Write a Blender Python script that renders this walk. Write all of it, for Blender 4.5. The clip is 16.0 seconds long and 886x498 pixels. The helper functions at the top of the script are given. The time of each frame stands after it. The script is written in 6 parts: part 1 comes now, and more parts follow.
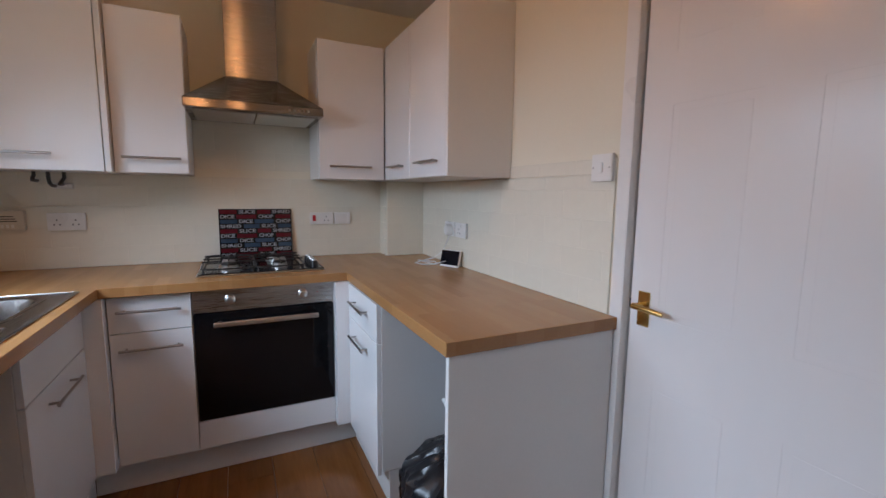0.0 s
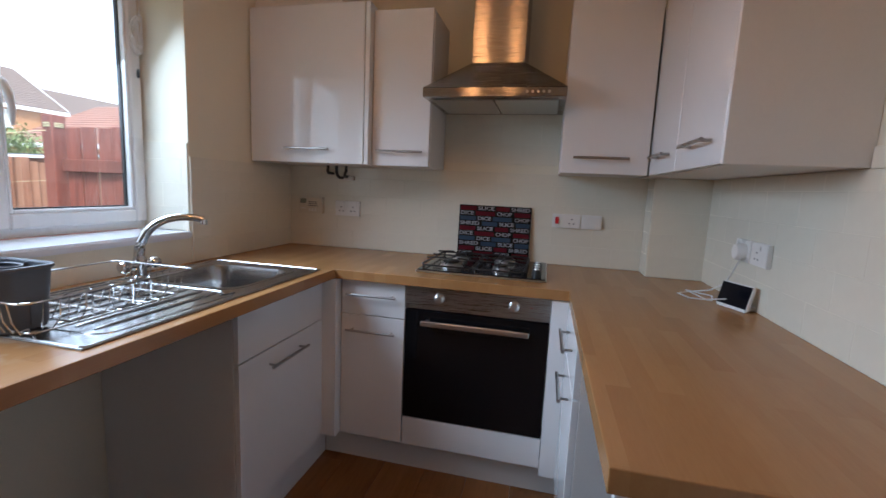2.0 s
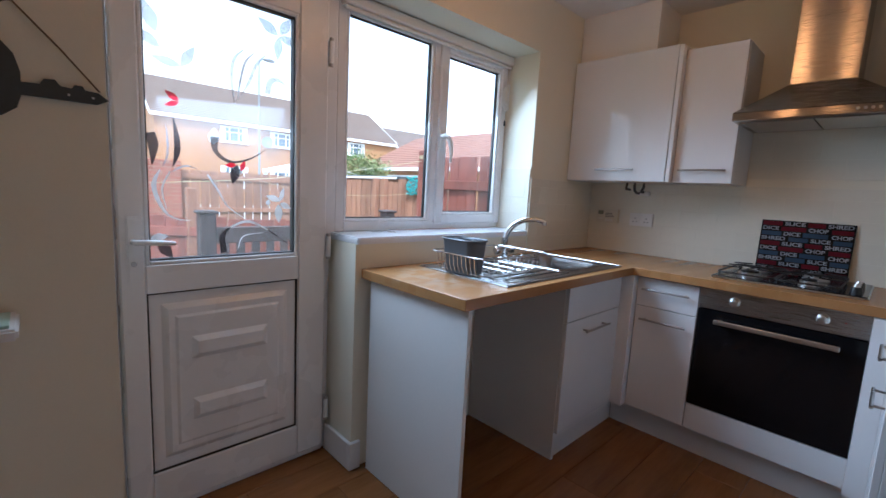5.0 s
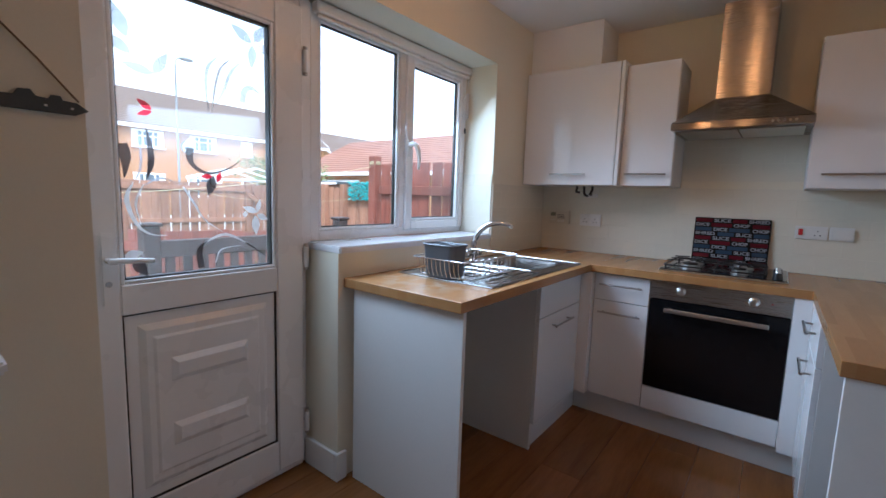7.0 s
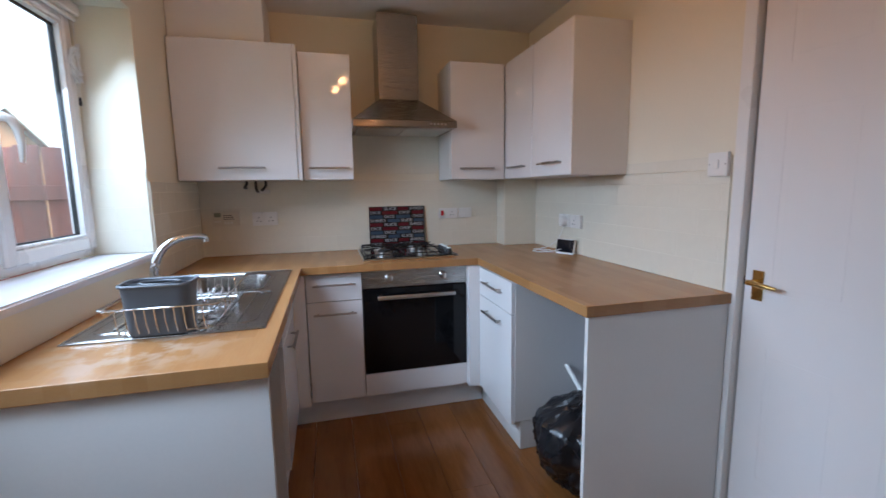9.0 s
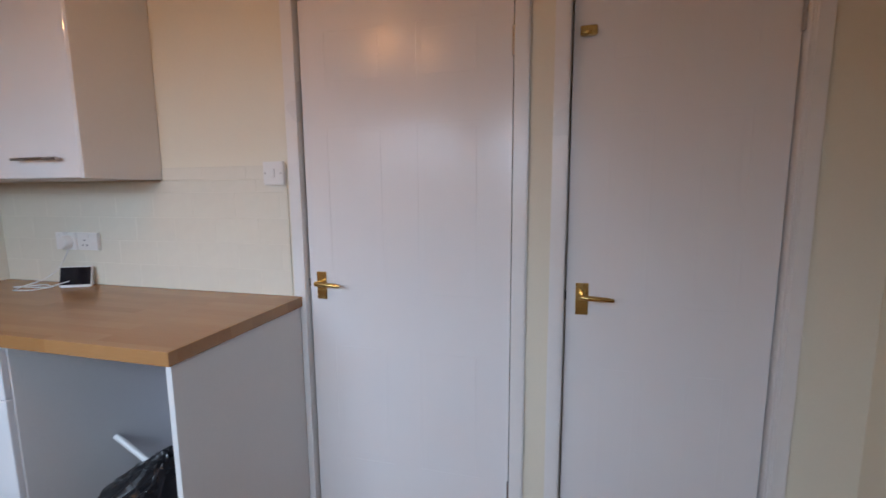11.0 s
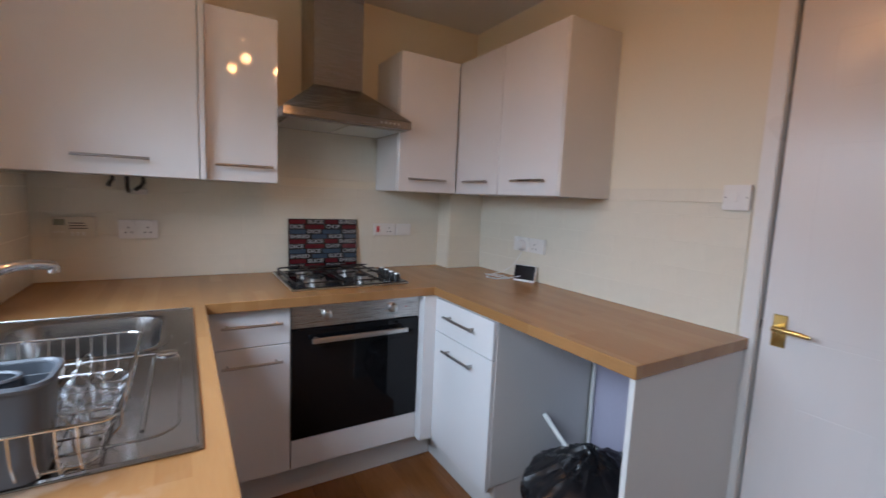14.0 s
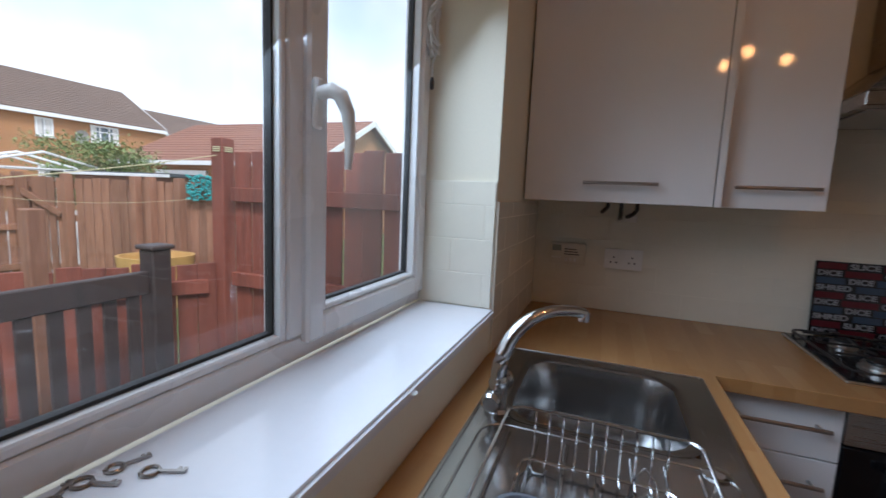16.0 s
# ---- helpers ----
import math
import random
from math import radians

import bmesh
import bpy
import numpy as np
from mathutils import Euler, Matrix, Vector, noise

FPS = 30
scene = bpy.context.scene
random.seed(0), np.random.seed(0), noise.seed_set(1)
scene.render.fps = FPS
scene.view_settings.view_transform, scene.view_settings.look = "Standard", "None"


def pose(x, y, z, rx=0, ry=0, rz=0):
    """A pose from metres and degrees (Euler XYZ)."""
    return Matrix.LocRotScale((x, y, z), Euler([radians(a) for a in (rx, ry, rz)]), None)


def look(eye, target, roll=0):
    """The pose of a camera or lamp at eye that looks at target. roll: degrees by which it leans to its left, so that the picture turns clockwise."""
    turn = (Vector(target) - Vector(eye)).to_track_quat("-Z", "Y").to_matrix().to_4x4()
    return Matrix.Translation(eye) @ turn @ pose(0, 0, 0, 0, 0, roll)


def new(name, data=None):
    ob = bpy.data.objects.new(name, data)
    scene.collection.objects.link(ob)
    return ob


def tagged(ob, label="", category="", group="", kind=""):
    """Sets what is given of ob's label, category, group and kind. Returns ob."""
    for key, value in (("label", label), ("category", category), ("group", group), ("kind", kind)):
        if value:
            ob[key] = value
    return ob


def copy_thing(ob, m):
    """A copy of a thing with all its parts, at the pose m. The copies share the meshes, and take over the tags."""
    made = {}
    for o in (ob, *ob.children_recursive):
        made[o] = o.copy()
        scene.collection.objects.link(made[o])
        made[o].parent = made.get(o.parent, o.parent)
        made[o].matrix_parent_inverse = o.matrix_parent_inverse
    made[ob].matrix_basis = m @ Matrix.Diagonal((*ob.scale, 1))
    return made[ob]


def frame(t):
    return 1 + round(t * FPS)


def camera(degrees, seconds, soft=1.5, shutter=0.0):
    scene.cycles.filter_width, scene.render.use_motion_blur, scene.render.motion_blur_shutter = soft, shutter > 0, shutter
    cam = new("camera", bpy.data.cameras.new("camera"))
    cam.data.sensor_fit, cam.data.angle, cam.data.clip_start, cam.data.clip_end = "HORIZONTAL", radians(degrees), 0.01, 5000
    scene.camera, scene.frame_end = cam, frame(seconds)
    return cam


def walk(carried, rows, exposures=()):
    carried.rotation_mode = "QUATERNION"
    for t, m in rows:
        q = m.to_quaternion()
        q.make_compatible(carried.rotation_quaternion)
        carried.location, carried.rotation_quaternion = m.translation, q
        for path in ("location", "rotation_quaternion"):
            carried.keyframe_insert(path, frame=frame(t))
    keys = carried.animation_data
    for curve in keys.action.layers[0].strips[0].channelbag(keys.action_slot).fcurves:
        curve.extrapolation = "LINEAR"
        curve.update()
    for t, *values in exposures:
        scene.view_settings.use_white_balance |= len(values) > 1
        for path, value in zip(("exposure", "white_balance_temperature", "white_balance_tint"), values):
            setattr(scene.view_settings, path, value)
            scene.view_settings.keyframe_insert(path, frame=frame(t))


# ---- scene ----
cam = camera(91.3, 16.0, shutter=0.18)
EXPOSURES = [(t, stops, kelvin, 12 if kelvin > 5700 or t > 14 else 10 if kelvin > 5400 else 8) for t, stops, kelvin in (
    (0, 2.13, 5850), (1, 2.15, 5800), (2, 1.96, 5700), (3, 1.93, 5500), (4, 2.0, 5250), (4.5, 1.96, 5250), (7, 2.0, 5300), (8, 1.93, 5300),
    (8.5, 2.03, 5500), (9, 2.18, 5600), (9.5, 2.22, 5700), (10, 2.22, 5800), (12.5, 2.1, 5850), (13, 2.06, 5850), (14, 2.08, 5950), (14.5, 1.72, 5850), (15, 1.25, 5850), (16, 1.08, 5850))]
PATH = [
    (0, (0.024, 0.023, 1.285), (0.884, 1.812, 1.034), 0.7),
    (0.5, (0.139, 0.128, 1.264), (0.803, 1.997, 1.009), 1.7),
    (1, (0.240, 0.252, 1.270), (0.626, 2.196, 1.006), 2.1),
    (1.5, (0.300, 0.337, 1.269), (0.248, 2.317, 0.991), 1.1),
    (2, (0.391, 0.406, 1.268), (-0.058, 2.335, 0.992), 2.6),
    (2.5, (0.416, 0.387, 1.259), (-0.337, 2.217, 0.966), 2.5),
    (3, (0.383, 0.243, 1.259), (-0.495, 2.016, 0.971), 2.2),
    (3.5, (0.367, 0.063, 1.247), (-0.570, 1.807, 0.964), 2.6),
    (4, (0.382, -0.046, 1.242), (-0.723, 1.596, 0.956), 3.0),
    (4.5, (0.423, -0.128, 1.247), (-0.870, 1.372, 0.968), 3.2),
    (4.7, (0.437, -0.158, 1.248), (-0.927, 1.279, 0.975), 3.2),
    (5.75, (0.486, -0.335, 1.257), (-0.982, 0.993, 0.999), 2.8),
    (6.8, (0.391, -0.397, 1.262), (-0.891, 1.120, 1.021), 2.3),
    (7, (0.351, -0.382, 1.258), (-0.862, 1.191, 1.021), 1.9),
    (7.5, (0.166, -0.330, 1.265), (-0.801, 1.405, 1.029), -0.9),
    (8, (-0.021, -0.279, 1.283), (-0.686, 1.591, 1.035), -0.7),
    (8.5, (-0.180, -0.259, 1.288), (-0.249, 1.723, 1.032), -1.0),
    (9, (-0.313, -0.248, 1.300), (0.186, 1.669, 1.026), -0.9),
    (9.5, (-0.337, -0.127, 1.288), (0.590, 1.624, 1.018), -0.9),
    (10, (-0.312, -0.009, 1.295), (1.022, 1.455, 1.020), -1.5),
    (10.2, (-0.309, 0.014, 1.301), (1.205, 1.292, 1.030), -0.8),
    (10.72, (-0.326, 0.042, 1.304), (1.511, 0.786, 1.038), -0.5),
    (11.25, (-0.359, 0.045, 1.308), (1.603, 0.322, 1.042), -0.3),
    (11.78, (-0.408, 0.048, 1.311), (1.574, 0.048, 1.046), -0.2),
    (12.3, (-0.450, 0.057, 1.313), (1.532, 0.074, 1.050), -0.1),
    (12.5, (-0.459, 0.064, 1.322), (1.521, 0.153, 1.047), -0.2),
    (13, (-0.481, 0.147, 1.319), (1.437, 0.653, 1.061), 0.5),
    (13.5, (-0.510, 0.251, 1.315), (1.078, 1.443, 1.079), 2.0),
    (14, (-0.531, 0.305, 1.326), (0.494, 2.007, 1.098), 2.5),
    (14.5, (-0.564, 0.337, 1.336), (-0.196, 2.288, 1.094), 3.0),
    (15, (-0.613, 0.419, 1.335), (-0.675, 2.403, 1.087), 2.8),
    (15.5, (-0.679, 0.596, 1.357), (-0.988, 2.557, 1.117), 3.2),
    (16, (-0.787, 0.739, 1.364), (-1.480, 2.599, 1.120), 2.5),
]
walk(cam, [(t, look(eye, target, roll)) for t, eye, target, roll in PATH], EXPOSURES)

# ---- world, sun and exposure ----
world = bpy.data.worlds.new("sky")
scene.world = world
world.use_nodes = True
wn = world.node_tree.nodes
sky = wn.new("ShaderNodeTexSky")
sky.sky_type, sky.sun_disc = "NISHITA", False
sky.sun_elevation, sky.sun_rotation = radians(46), radians(115)
sky.air_density, sky.dust_density, sky.ozone_density = 1.0, 2.0, 1.0
wn["Background"].inputs["Strength"].default_value = 0.15
# broken white cloud over the blue
cloud, cloud_ramp, cloud_mix, cloud_at = wn.new("ShaderNodeTexNoise"), wn.new("ShaderNodeValToRGB"), wn.new("ShaderNodeMix"), wn.new("ShaderNodeTexCoord")
cloud.inputs["Scale"].default_value, cloud.inputs["Detail"].default_value = 2.2, 6.0
cloud_ramp.color_ramp.elements[0].position, cloud_ramp.color_ramp.elements[0].color = 0.36, (0.30, 0.30, 0.30, 1)
cloud_ramp.color_ramp.elements[1].position, cloud_ramp.color_ramp.elements[1].color = 0.56, (0.97, 0.97, 0.97, 1)
cloud_mix.data_type = "RGBA"
cloud_mix.inputs[7].default_value = (4.3, 4.4, 4.6, 1)
for a, b in ((cloud_at.outputs["Generated"], cloud.inputs["Vector"]), (cloud.outputs["Fac"], cloud_ramp.inputs["Fac"]), (cloud_ramp.outputs["Color"], cloud_mix.inputs[0]), (sky.outputs["Color"], cloud_mix.inputs[6]), (cloud_mix.outputs[2], wn["Background"].inputs["Color"])):
    world.node_tree.links.new(a, b)
sun_data = bpy.data.lights.new("sun", "SUN")
sun_data.energy, sun_data.angle, sun_data.color = 1.35, radians(12), (1.0, 0.97, 0.93)
sun = new("sun", sun_data)
sun.matrix_world = look((20, -20, 30), (0, 0, 0))


def window_light(name, x, y, z, w, h, energy, north):
    """Sky light entering through one glazed opening."""
    d = bpy.data.lights.new(name, "AREA")
    d.shape, d.size, d.size_y, d.energy, d.color = "RECTANGLE", w, h, energy, (0.70, 0.85, 1.0)
    ob = new(name, d)
    ob.matrix_world = look((x, y, z), (x + 1.4, y + north, z - 1.42))
    d.spread = radians(108)


window_light("window_daylight", -1.235, 1.37, 1.70, 1.05, 0.54, 2.95, 0.28)
window_light("door_daylight", -1.225, 0.345, 1.62, 0.44, 0.55, 1.5, 0.1)


# ---- materials ----
def shader(name):
    m = bpy.data.materials.new(name)
    m.use_nodes = True
    t = m.node_tree
    return m, t, t.nodes["Principled BSDF"]


def link(t, a, b):
    t.links.new(a, b)


def noise_tex(t, scale, detail=4.0, stretch=None):
    co = t.nodes.new("ShaderNodeTexCoord")
    n = t.nodes.new("ShaderNodeTexNoise")
    n.inputs["Scale"].default_value, n.inputs["Detail"].default_value = scale, detail
    if stretch:
        mp = t.nodes.new("ShaderNodeMapping")
        mp.inputs["Scale"].default_value = stretch
        link(t, co.outputs["Object"], mp.inputs["Vector"])
        link(t, mp.outputs["Vector"], n.inputs["Vector"])
    else:
        link(t, co.outputs["Object"], n.inputs["Vector"])
    return n


def ramp(t, fac, stops):
    r = t.nodes.new("ShaderNodeValToRGB")
    e = r.color_ramp.elements
    while len(e) < len(stops):
        e.new(0.5)
    for el, (p, c) in zip(e, stops):
        el.position, el.color = p, (*c, 1)
    link(t, fac, r.inputs["Fac"])
    return r.outputs["Color"]


def mixc(t, fac, a, b, mode="MIX"):
    m = t.nodes.new("ShaderNodeMix")
    m.data_type, m.blend_type = "RGBA", mode
    for sock, v in ((m.inputs[0], fac), (m.inputs[6], a), (m.inputs[7], b)):
        if isinstance(v, (int, float)):
            sock.default_value = v
        elif isinstance(v, tuple):
            sock.default_value = (*v, 1)
        else:
            link(t, v, sock)
    return m.outputs[2]


def bumped(t, p, height, strength, distance=0.002):
    b = t.nodes.new("ShaderNodeBump")
    b.inputs["Strength"].default_value, b.inputs["Distance"].default_value = strength, distance
    link(t, height, b.inputs["Height"])
    link(t, b.outputs["Normal"], p.inputs["Normal"])


def shade(c, k):
    return tuple(min(1.0, v * k) for v in c)


def surface(name, col, rough=0.5, metal=0.0, var=0.08, big=2.5, fine=60.0, bump=0.1, rough_var=0.1, stretch=None, coat=0.0, random_var=0.0):
    """A plain surface with stains at a large scale and grain at a fine one."""
    m, t, p = shader(name)
    a, b = noise_tex(t, big, 3.0, stretch), noise_tex(t, fine, 4.0, stretch)
    c = ramp(t, a.outputs["Fac"], [(0.3, shade(col, 1 - var)), (0.7, shade(col, 1 + var))])
    c = mixc(t, 0.5, c, ramp(t, b.outputs["Fac"], [(0.3, shade(col, 1 - var * 0.7)), (0.7, shade(col, 1 + var * 0.7))]))
    if random_var:
        oi = t.nodes.new("ShaderNodeObjectInfo")
        c = mixc(t, 1.0, c, ramp(t, oi.outputs["Random"], [(0.0, (1 - random_var,) * 3), (1.0, (1.0, 1.0, 1.0))]), "MULTIPLY")
    link(t, c, p.inputs["Base Color"])
    r = t.nodes.new("ShaderNodeMapRange")
    r.inputs["To Min"].default_value, r.inputs["To Max"].default_value = max(0.02, rough - rough_var), min(1, rough + rough_var)
    link(t, a.outputs["Fac"], r.inputs["Value"])
    link(t, r.outputs["Result"], p.inputs["Roughness"])
    p.inputs["Metallic"].default_value = metal
    p.inputs["Coat Weight"].default_value = coat
    if bump:
        bumped(t, p, b.outputs["Fac"], bump)
    return m


def wood(name, dark, light, scale, stretch, rough=0.4, bump=0.15, random_var=0.25, coat=0.0):
    m, t, p = shader(name)
    g = noise_tex(t, scale, 8.0, stretch)
    g.inputs["Distortion"].default_value = 0.6
    f = noise_tex(t, scale * 6, 4.0, stretch)
    rnd = t.nodes.new("ShaderNodeObjectInfo")
    for tex in (g, f):
        tex.noise_dimensions = "4D"
        mul = t.nodes.new("ShaderNodeMath")
        mul.operation = "MULTIPLY"
        mul.inputs[1].default_value = 57.0
        link(t, rnd.outputs["Random"], mul.inputs[0])
        link(t, mul.outputs[0], tex.inputs["W"])
    c = ramp(t, g.outputs["Fac"], [(0.3, dark), (0.55, light), (0.75, shade(light, 1.12))])
    c = mixc(t, 0.25, c, ramp(t, f.outputs["Fac"], [(0.35, shade(dark, 0.8)), (0.65, light)]))
    oi = t.nodes.new("ShaderNodeObjectInfo")
    c = mixc(t, 1.0, c, ramp(t, oi.outputs["Random"], [(0.0, (1 - random_var,) * 3), (1.0, (1.0, 1.0, 1.0))]), "MULTIPLY")
    link(t, c, p.inputs["Base Color"])
    p.inputs["Roughness"].default_value = rough
    p.inputs["Coat Weight"].default_value = coat
    bumped(t, p, f.outputs["Fac"], bump)
    return m


def stave_laminate(name):
    """Beech butcher-block laminate: staves along y, each of its own tone, with fine grain."""
    m, t, p = shader(name)
    co = t.nodes.new("ShaderNodeTexCoord")
    mp = t.nodes.new("ShaderNodeMapping")
    mp.inputs["Rotation"].default_value = (0, 0, radians(90))
    link(t, co.outputs["Object"], mp.inputs["Vector"])
    br = t.nodes.new("ShaderNodeTexBrick")
    br.offset, br.squash = 0.37, 1.0
    for k, v in (("Scale", 1.0), ("Mortar Size", 0.0), ("Mortar Smooth", 0.4), ("Bias", 0.0), ("Brick Width", 0.42), ("Row Height", 0.048)):
        br.inputs[k].default_value = v
    br.inputs["Color1"].default_value = (0.352, 0.176, 0.063, 1)
    br.inputs["Color2"].default_value = (0.408, 0.213, 0.083, 1)
    br.inputs["Mortar"].default_value = (0.42, 0.25, 0.115, 1)
    link(t, mp.outputs["Vector"], br.inputs["Vector"])
    g = noise_tex(t, 5.0, 5.0, (4, 0.5, 4))
    f = noise_tex(t, 90.0, 3.0, (2, 0.25, 2))
    c = mixc(t, 1.0, br.outputs["Color"], ramp(t, g.outputs["Fac"], [(0.3, (0.93, 0.915, 0.89)), (0.7, (1.0, 1.0, 1.0))]), "MULTIPLY")
    c = mixc(t, 1.0, c, ramp(t, f.outputs["Fac"], [(0.35, (0.965, 0.955, 0.945)), (0.65, (1.0, 1.0, 1.0))]), "MULTIPLY")
    link(t, c, p.inputs["Base Color"])
    # damp blotches at the free end beside the sink, the window's glint painted pale
    at, away = t.nodes.new("ShaderNodeTexCoord"), t.nodes.new("ShaderNodeVectorMath")
    away.operation = "DISTANCE"
    away.inputs[1].default_value = (-0.80, 1.02, 0.905)
    link(t, at.outputs["Object"], away.inputs[0])
    near = ramp(t, away.outputs["Value"], [(0.05, (1.0, 1.0, 1.0)), (0.27, (0.0, 0.0, 0.0))])
    blot = ramp(t, noise_tex(t, 13.0, 4.0).outputs["Fac"], [(0.47, (0.0, 0.0, 0.0)), (0.60, (1.0, 1.0, 1.0))])
    wet_glint = mixc(t, 1.0, near, blot, "MULTIPLY")
    link(t, mixc(t, wet_glint, c, mixc(t, 0.45, c, (0.62, 0.56, 0.47))), p.inputs["Base Color"])
    link(t, mixc(t, wet_glint, (0.26, 0.26, 0.26), (0.15, 0.15, 0.15)), p.inputs["Roughness"])
    bumped(t, p, f.outputs["Fac"], 0.04)
    return m


def brushed_steel(name, col=(0.55, 0.54, 0.52), rough=0.28, stretch=(1, 60, 60), grooves=0.06):
    m, t, p = shader(name)
    n, b = noise_tex(t, 12.0, 4.0, stretch), noise_tex(t, 3.0, 3.0)
    link(t, ramp(t, b.outputs["Fac"], [(0.3, shade(col, 0.9)), (0.7, col)]), p.inputs["Base Color"])
    link(t, ramp(t, n.outputs["Fac"], [(0.3, (rough * 0.8,) * 3), (0.7, (rough * 1.25,) * 3)]), p.inputs["Roughness"])
    p.inputs["Metallic"].default_value = 1.0
    bumped(t, p, n.outputs["Fac"], grooves, 0.0005)
    return m


def clear_glass(name, tint=(0.97, 0.985, 0.98), haze=0.015):
    m, t, p = shader(name)
    tr, gl, mx, fr = (t.nodes.new(k) for k in ("ShaderNodeBsdfTransparent", "ShaderNodeBsdfGlossy", "ShaderNodeMixShader", "ShaderNodeLayerWeight"))
    tr.inputs["Color"].default_value = (*tint, 1)
    gl.inputs["Roughness"].default_value = 0.01
    fr.inputs["Blend"].default_value = 0.5
    pw, ad = t.nodes.new("ShaderNodeMath"), t.nodes.new("ShaderNodeMath")
    pw.operation, ad.operation = "POWER", "MULTIPLY_ADD"
    pw.inputs[1].default_value = 4.0
    ad.inputs[1].default_value, ad.inputs[2].default_value = 0.5, 0.025
    link(t, fr.outputs["Facing"], pw.inputs[0])
    link(t, pw.outputs[0], ad.inputs[0])
    link(t, ad.outputs[0], mx.inputs["Fac"])
    link(t, tr.outputs["BSDF"], mx.inputs[1])
    link(t, gl.outputs["BSDF"], mx.inputs[2])
    # a thin translucent veil, added to wash the view with haze, that scatters daylight
    veil, dm, n = t.nodes.new("ShaderNodeBsdfTranslucent"), t.nodes.new("ShaderNodeMixShader"), noise_tex(t, 3.0, 4.0)
    link(t, ramp(t, n.outputs["Fac"], [(0.3, (haze * 0.7,) * 3), (0.7, (haze * 1.3,) * 3)]), dm.inputs["Fac"])
    link(t, mx.outputs["Shader"], dm.inputs[1])
    link(t, veil.outputs["BSDF"], dm.inputs[2])
    link(t, dm.outputs["Shader"], t.nodes["Material Output"].inputs["Surface"])
    return m


def glow(name, col, strength):
    m, t, p = shader(name)
    p.inputs["Base Color"].default_value = (*col, 1)
    p.inputs["Emission Color"].default_value = (*col, 1)
    p.inputs["Emission Strength"].default_value = strength
    return m


M_WALL = surface("wall_paint", (0.74, 0.695, 0.565), 0.7, var=0.03, big=1.3, fine=140, bump=0.12)
M_LILAC = surface("lilac_paint", (0.44, 0.42, 0.52), 0.75, var=0.06, big=3, fine=90, bump=0.12)
M_CEIL = surface("ceiling_paint", (0.78, 0.76, 0.72), 0.8, var=0.02, big=1.5, fine=220, bump=0.25)
M_TILE = surface("cream_glaze", (0.74, 0.705, 0.595), 0.16, var=0.03, big=7, fine=40, bump=0.03, rough_var=0.04, random_var=0.02)
M_GROUT = surface("grout", (0.73, 0.695, 0.585), 0.85, var=0.06, big=6, fine=150, bump=0.2)
M_GLOSS = surface("white_gloss_laminate", (0.755, 0.75, 0.75), 0.055, var=0.015, big=2, fine=14, bump=0.006, rough_var=0.02)
M_CARC = surface("white_melamine", (0.70, 0.69, 0.67), 0.42, var=0.03, big=3, fine=120, bump=0.05)
M_DOOR = surface("white_satin_paint", (0.77, 0.752, 0.742), 0.21, var=0.015, big=2, fine=18, bump=0.03, rough_var=0.05, stretch=(1, 1, 0.35))
M_DOOR.node_tree.nodes["Principled BSDF"].inputs["Specular IOR Level"].default_value = 0.36
M_TRIM = surface("white_trim_paint", (0.76, 0.75, 0.73), 0.3, var=0.03, big=3, fine=50, bump=0.06)
M_UPVC = surface("white_upvc", (0.79, 0.80, 0.81), 0.28, var=0.02, big=4, fine=60, bump=0.02)
M_SILL = surface("white_sill", (0.76, 0.77, 0.80), 0.10, var=0.02, big=4, fine=60, bump=0.02)
M_GASKET = surface("black_rubber", (0.015, 0.016, 0.018), 0.6, var=0.2, bump=0.05)
M_TOP = stave_laminate("beech_block_laminate")
M_STEEL = brushed_steel("brushed_steel")
M_HOOD = brushed_steel("hood_steel", (0.40, 0.365, 0.33), 0.24, (1, 1, 60), 0.03)
hood_shader = M_HOOD.node_tree.nodes["Principled BSDF"]
hood_tangent = M_HOOD.node_tree.nodes.new("ShaderNodeTangent")
hood_tangent.direction_type, hood_tangent.axis = "RADIAL", "Z"
link(M_HOOD.node_tree, hood_tangent.outputs["Tangent"], hood_shader.inputs["Tangent"])
hood_shader.inputs["Anisotropic"].default_value, hood_shader.inputs["Anisotropic Rotation"].default_value = 1.0, 0.25
M_SINK = brushed_steel("sink_steel", (0.43, 0.425, 0.42), 0.22, (60, 1, 60))
M_CHROME = surface("chrome", (0.62, 0.62, 0.62), 0.09, 1.0, var=0.03, bump=0.0, rough_var=0.04)
M_HANDLE = surface("satin_nickel", (0.42, 0.40, 0.38), 0.3, 1.0, var=0.08, fine=200, bump=0.03)
M_BRASS = surface("brass", (0.62, 0.43, 0.15), 0.25, 1.0, var=0.15, big=20, fine=150, bump=0.05)
M_BLACKGLASS = surface("black_oven_glass", (0.006, 0.006, 0.007), 0.06, var=0.2, bump=0.0, rough_var=0.03)
M_BLACKGLASS.node_tree.nodes["Principled BSDF"].inputs["Specular IOR Level"].default_value = 0.3
M_ENAMEL = surface("black_hob_enamel", (0.012, 0.011, 0.011), 0.12, var=0.2, bump=0.01, rough_var=0.05)
M_IRON = surface("black_pan_support", (0.015, 0.014, 0.014), 0.45, var=0.2, bump=0.1)
M_ALU = surface("aluminium", (0.66, 0.65, 0.63), 0.3, 1.0, var=0.08, fine=120, bump=0.04)
M_GREYP = surface("grey_plastic", (0.085, 0.095, 0.11), 0.42, var=0.06, fine=160, bump=0.05)
M_WHITEP = surface("white_plastic", (0.76, 0.75, 0.72), 0.3, var=0.02, fine=80, bump=0.02)
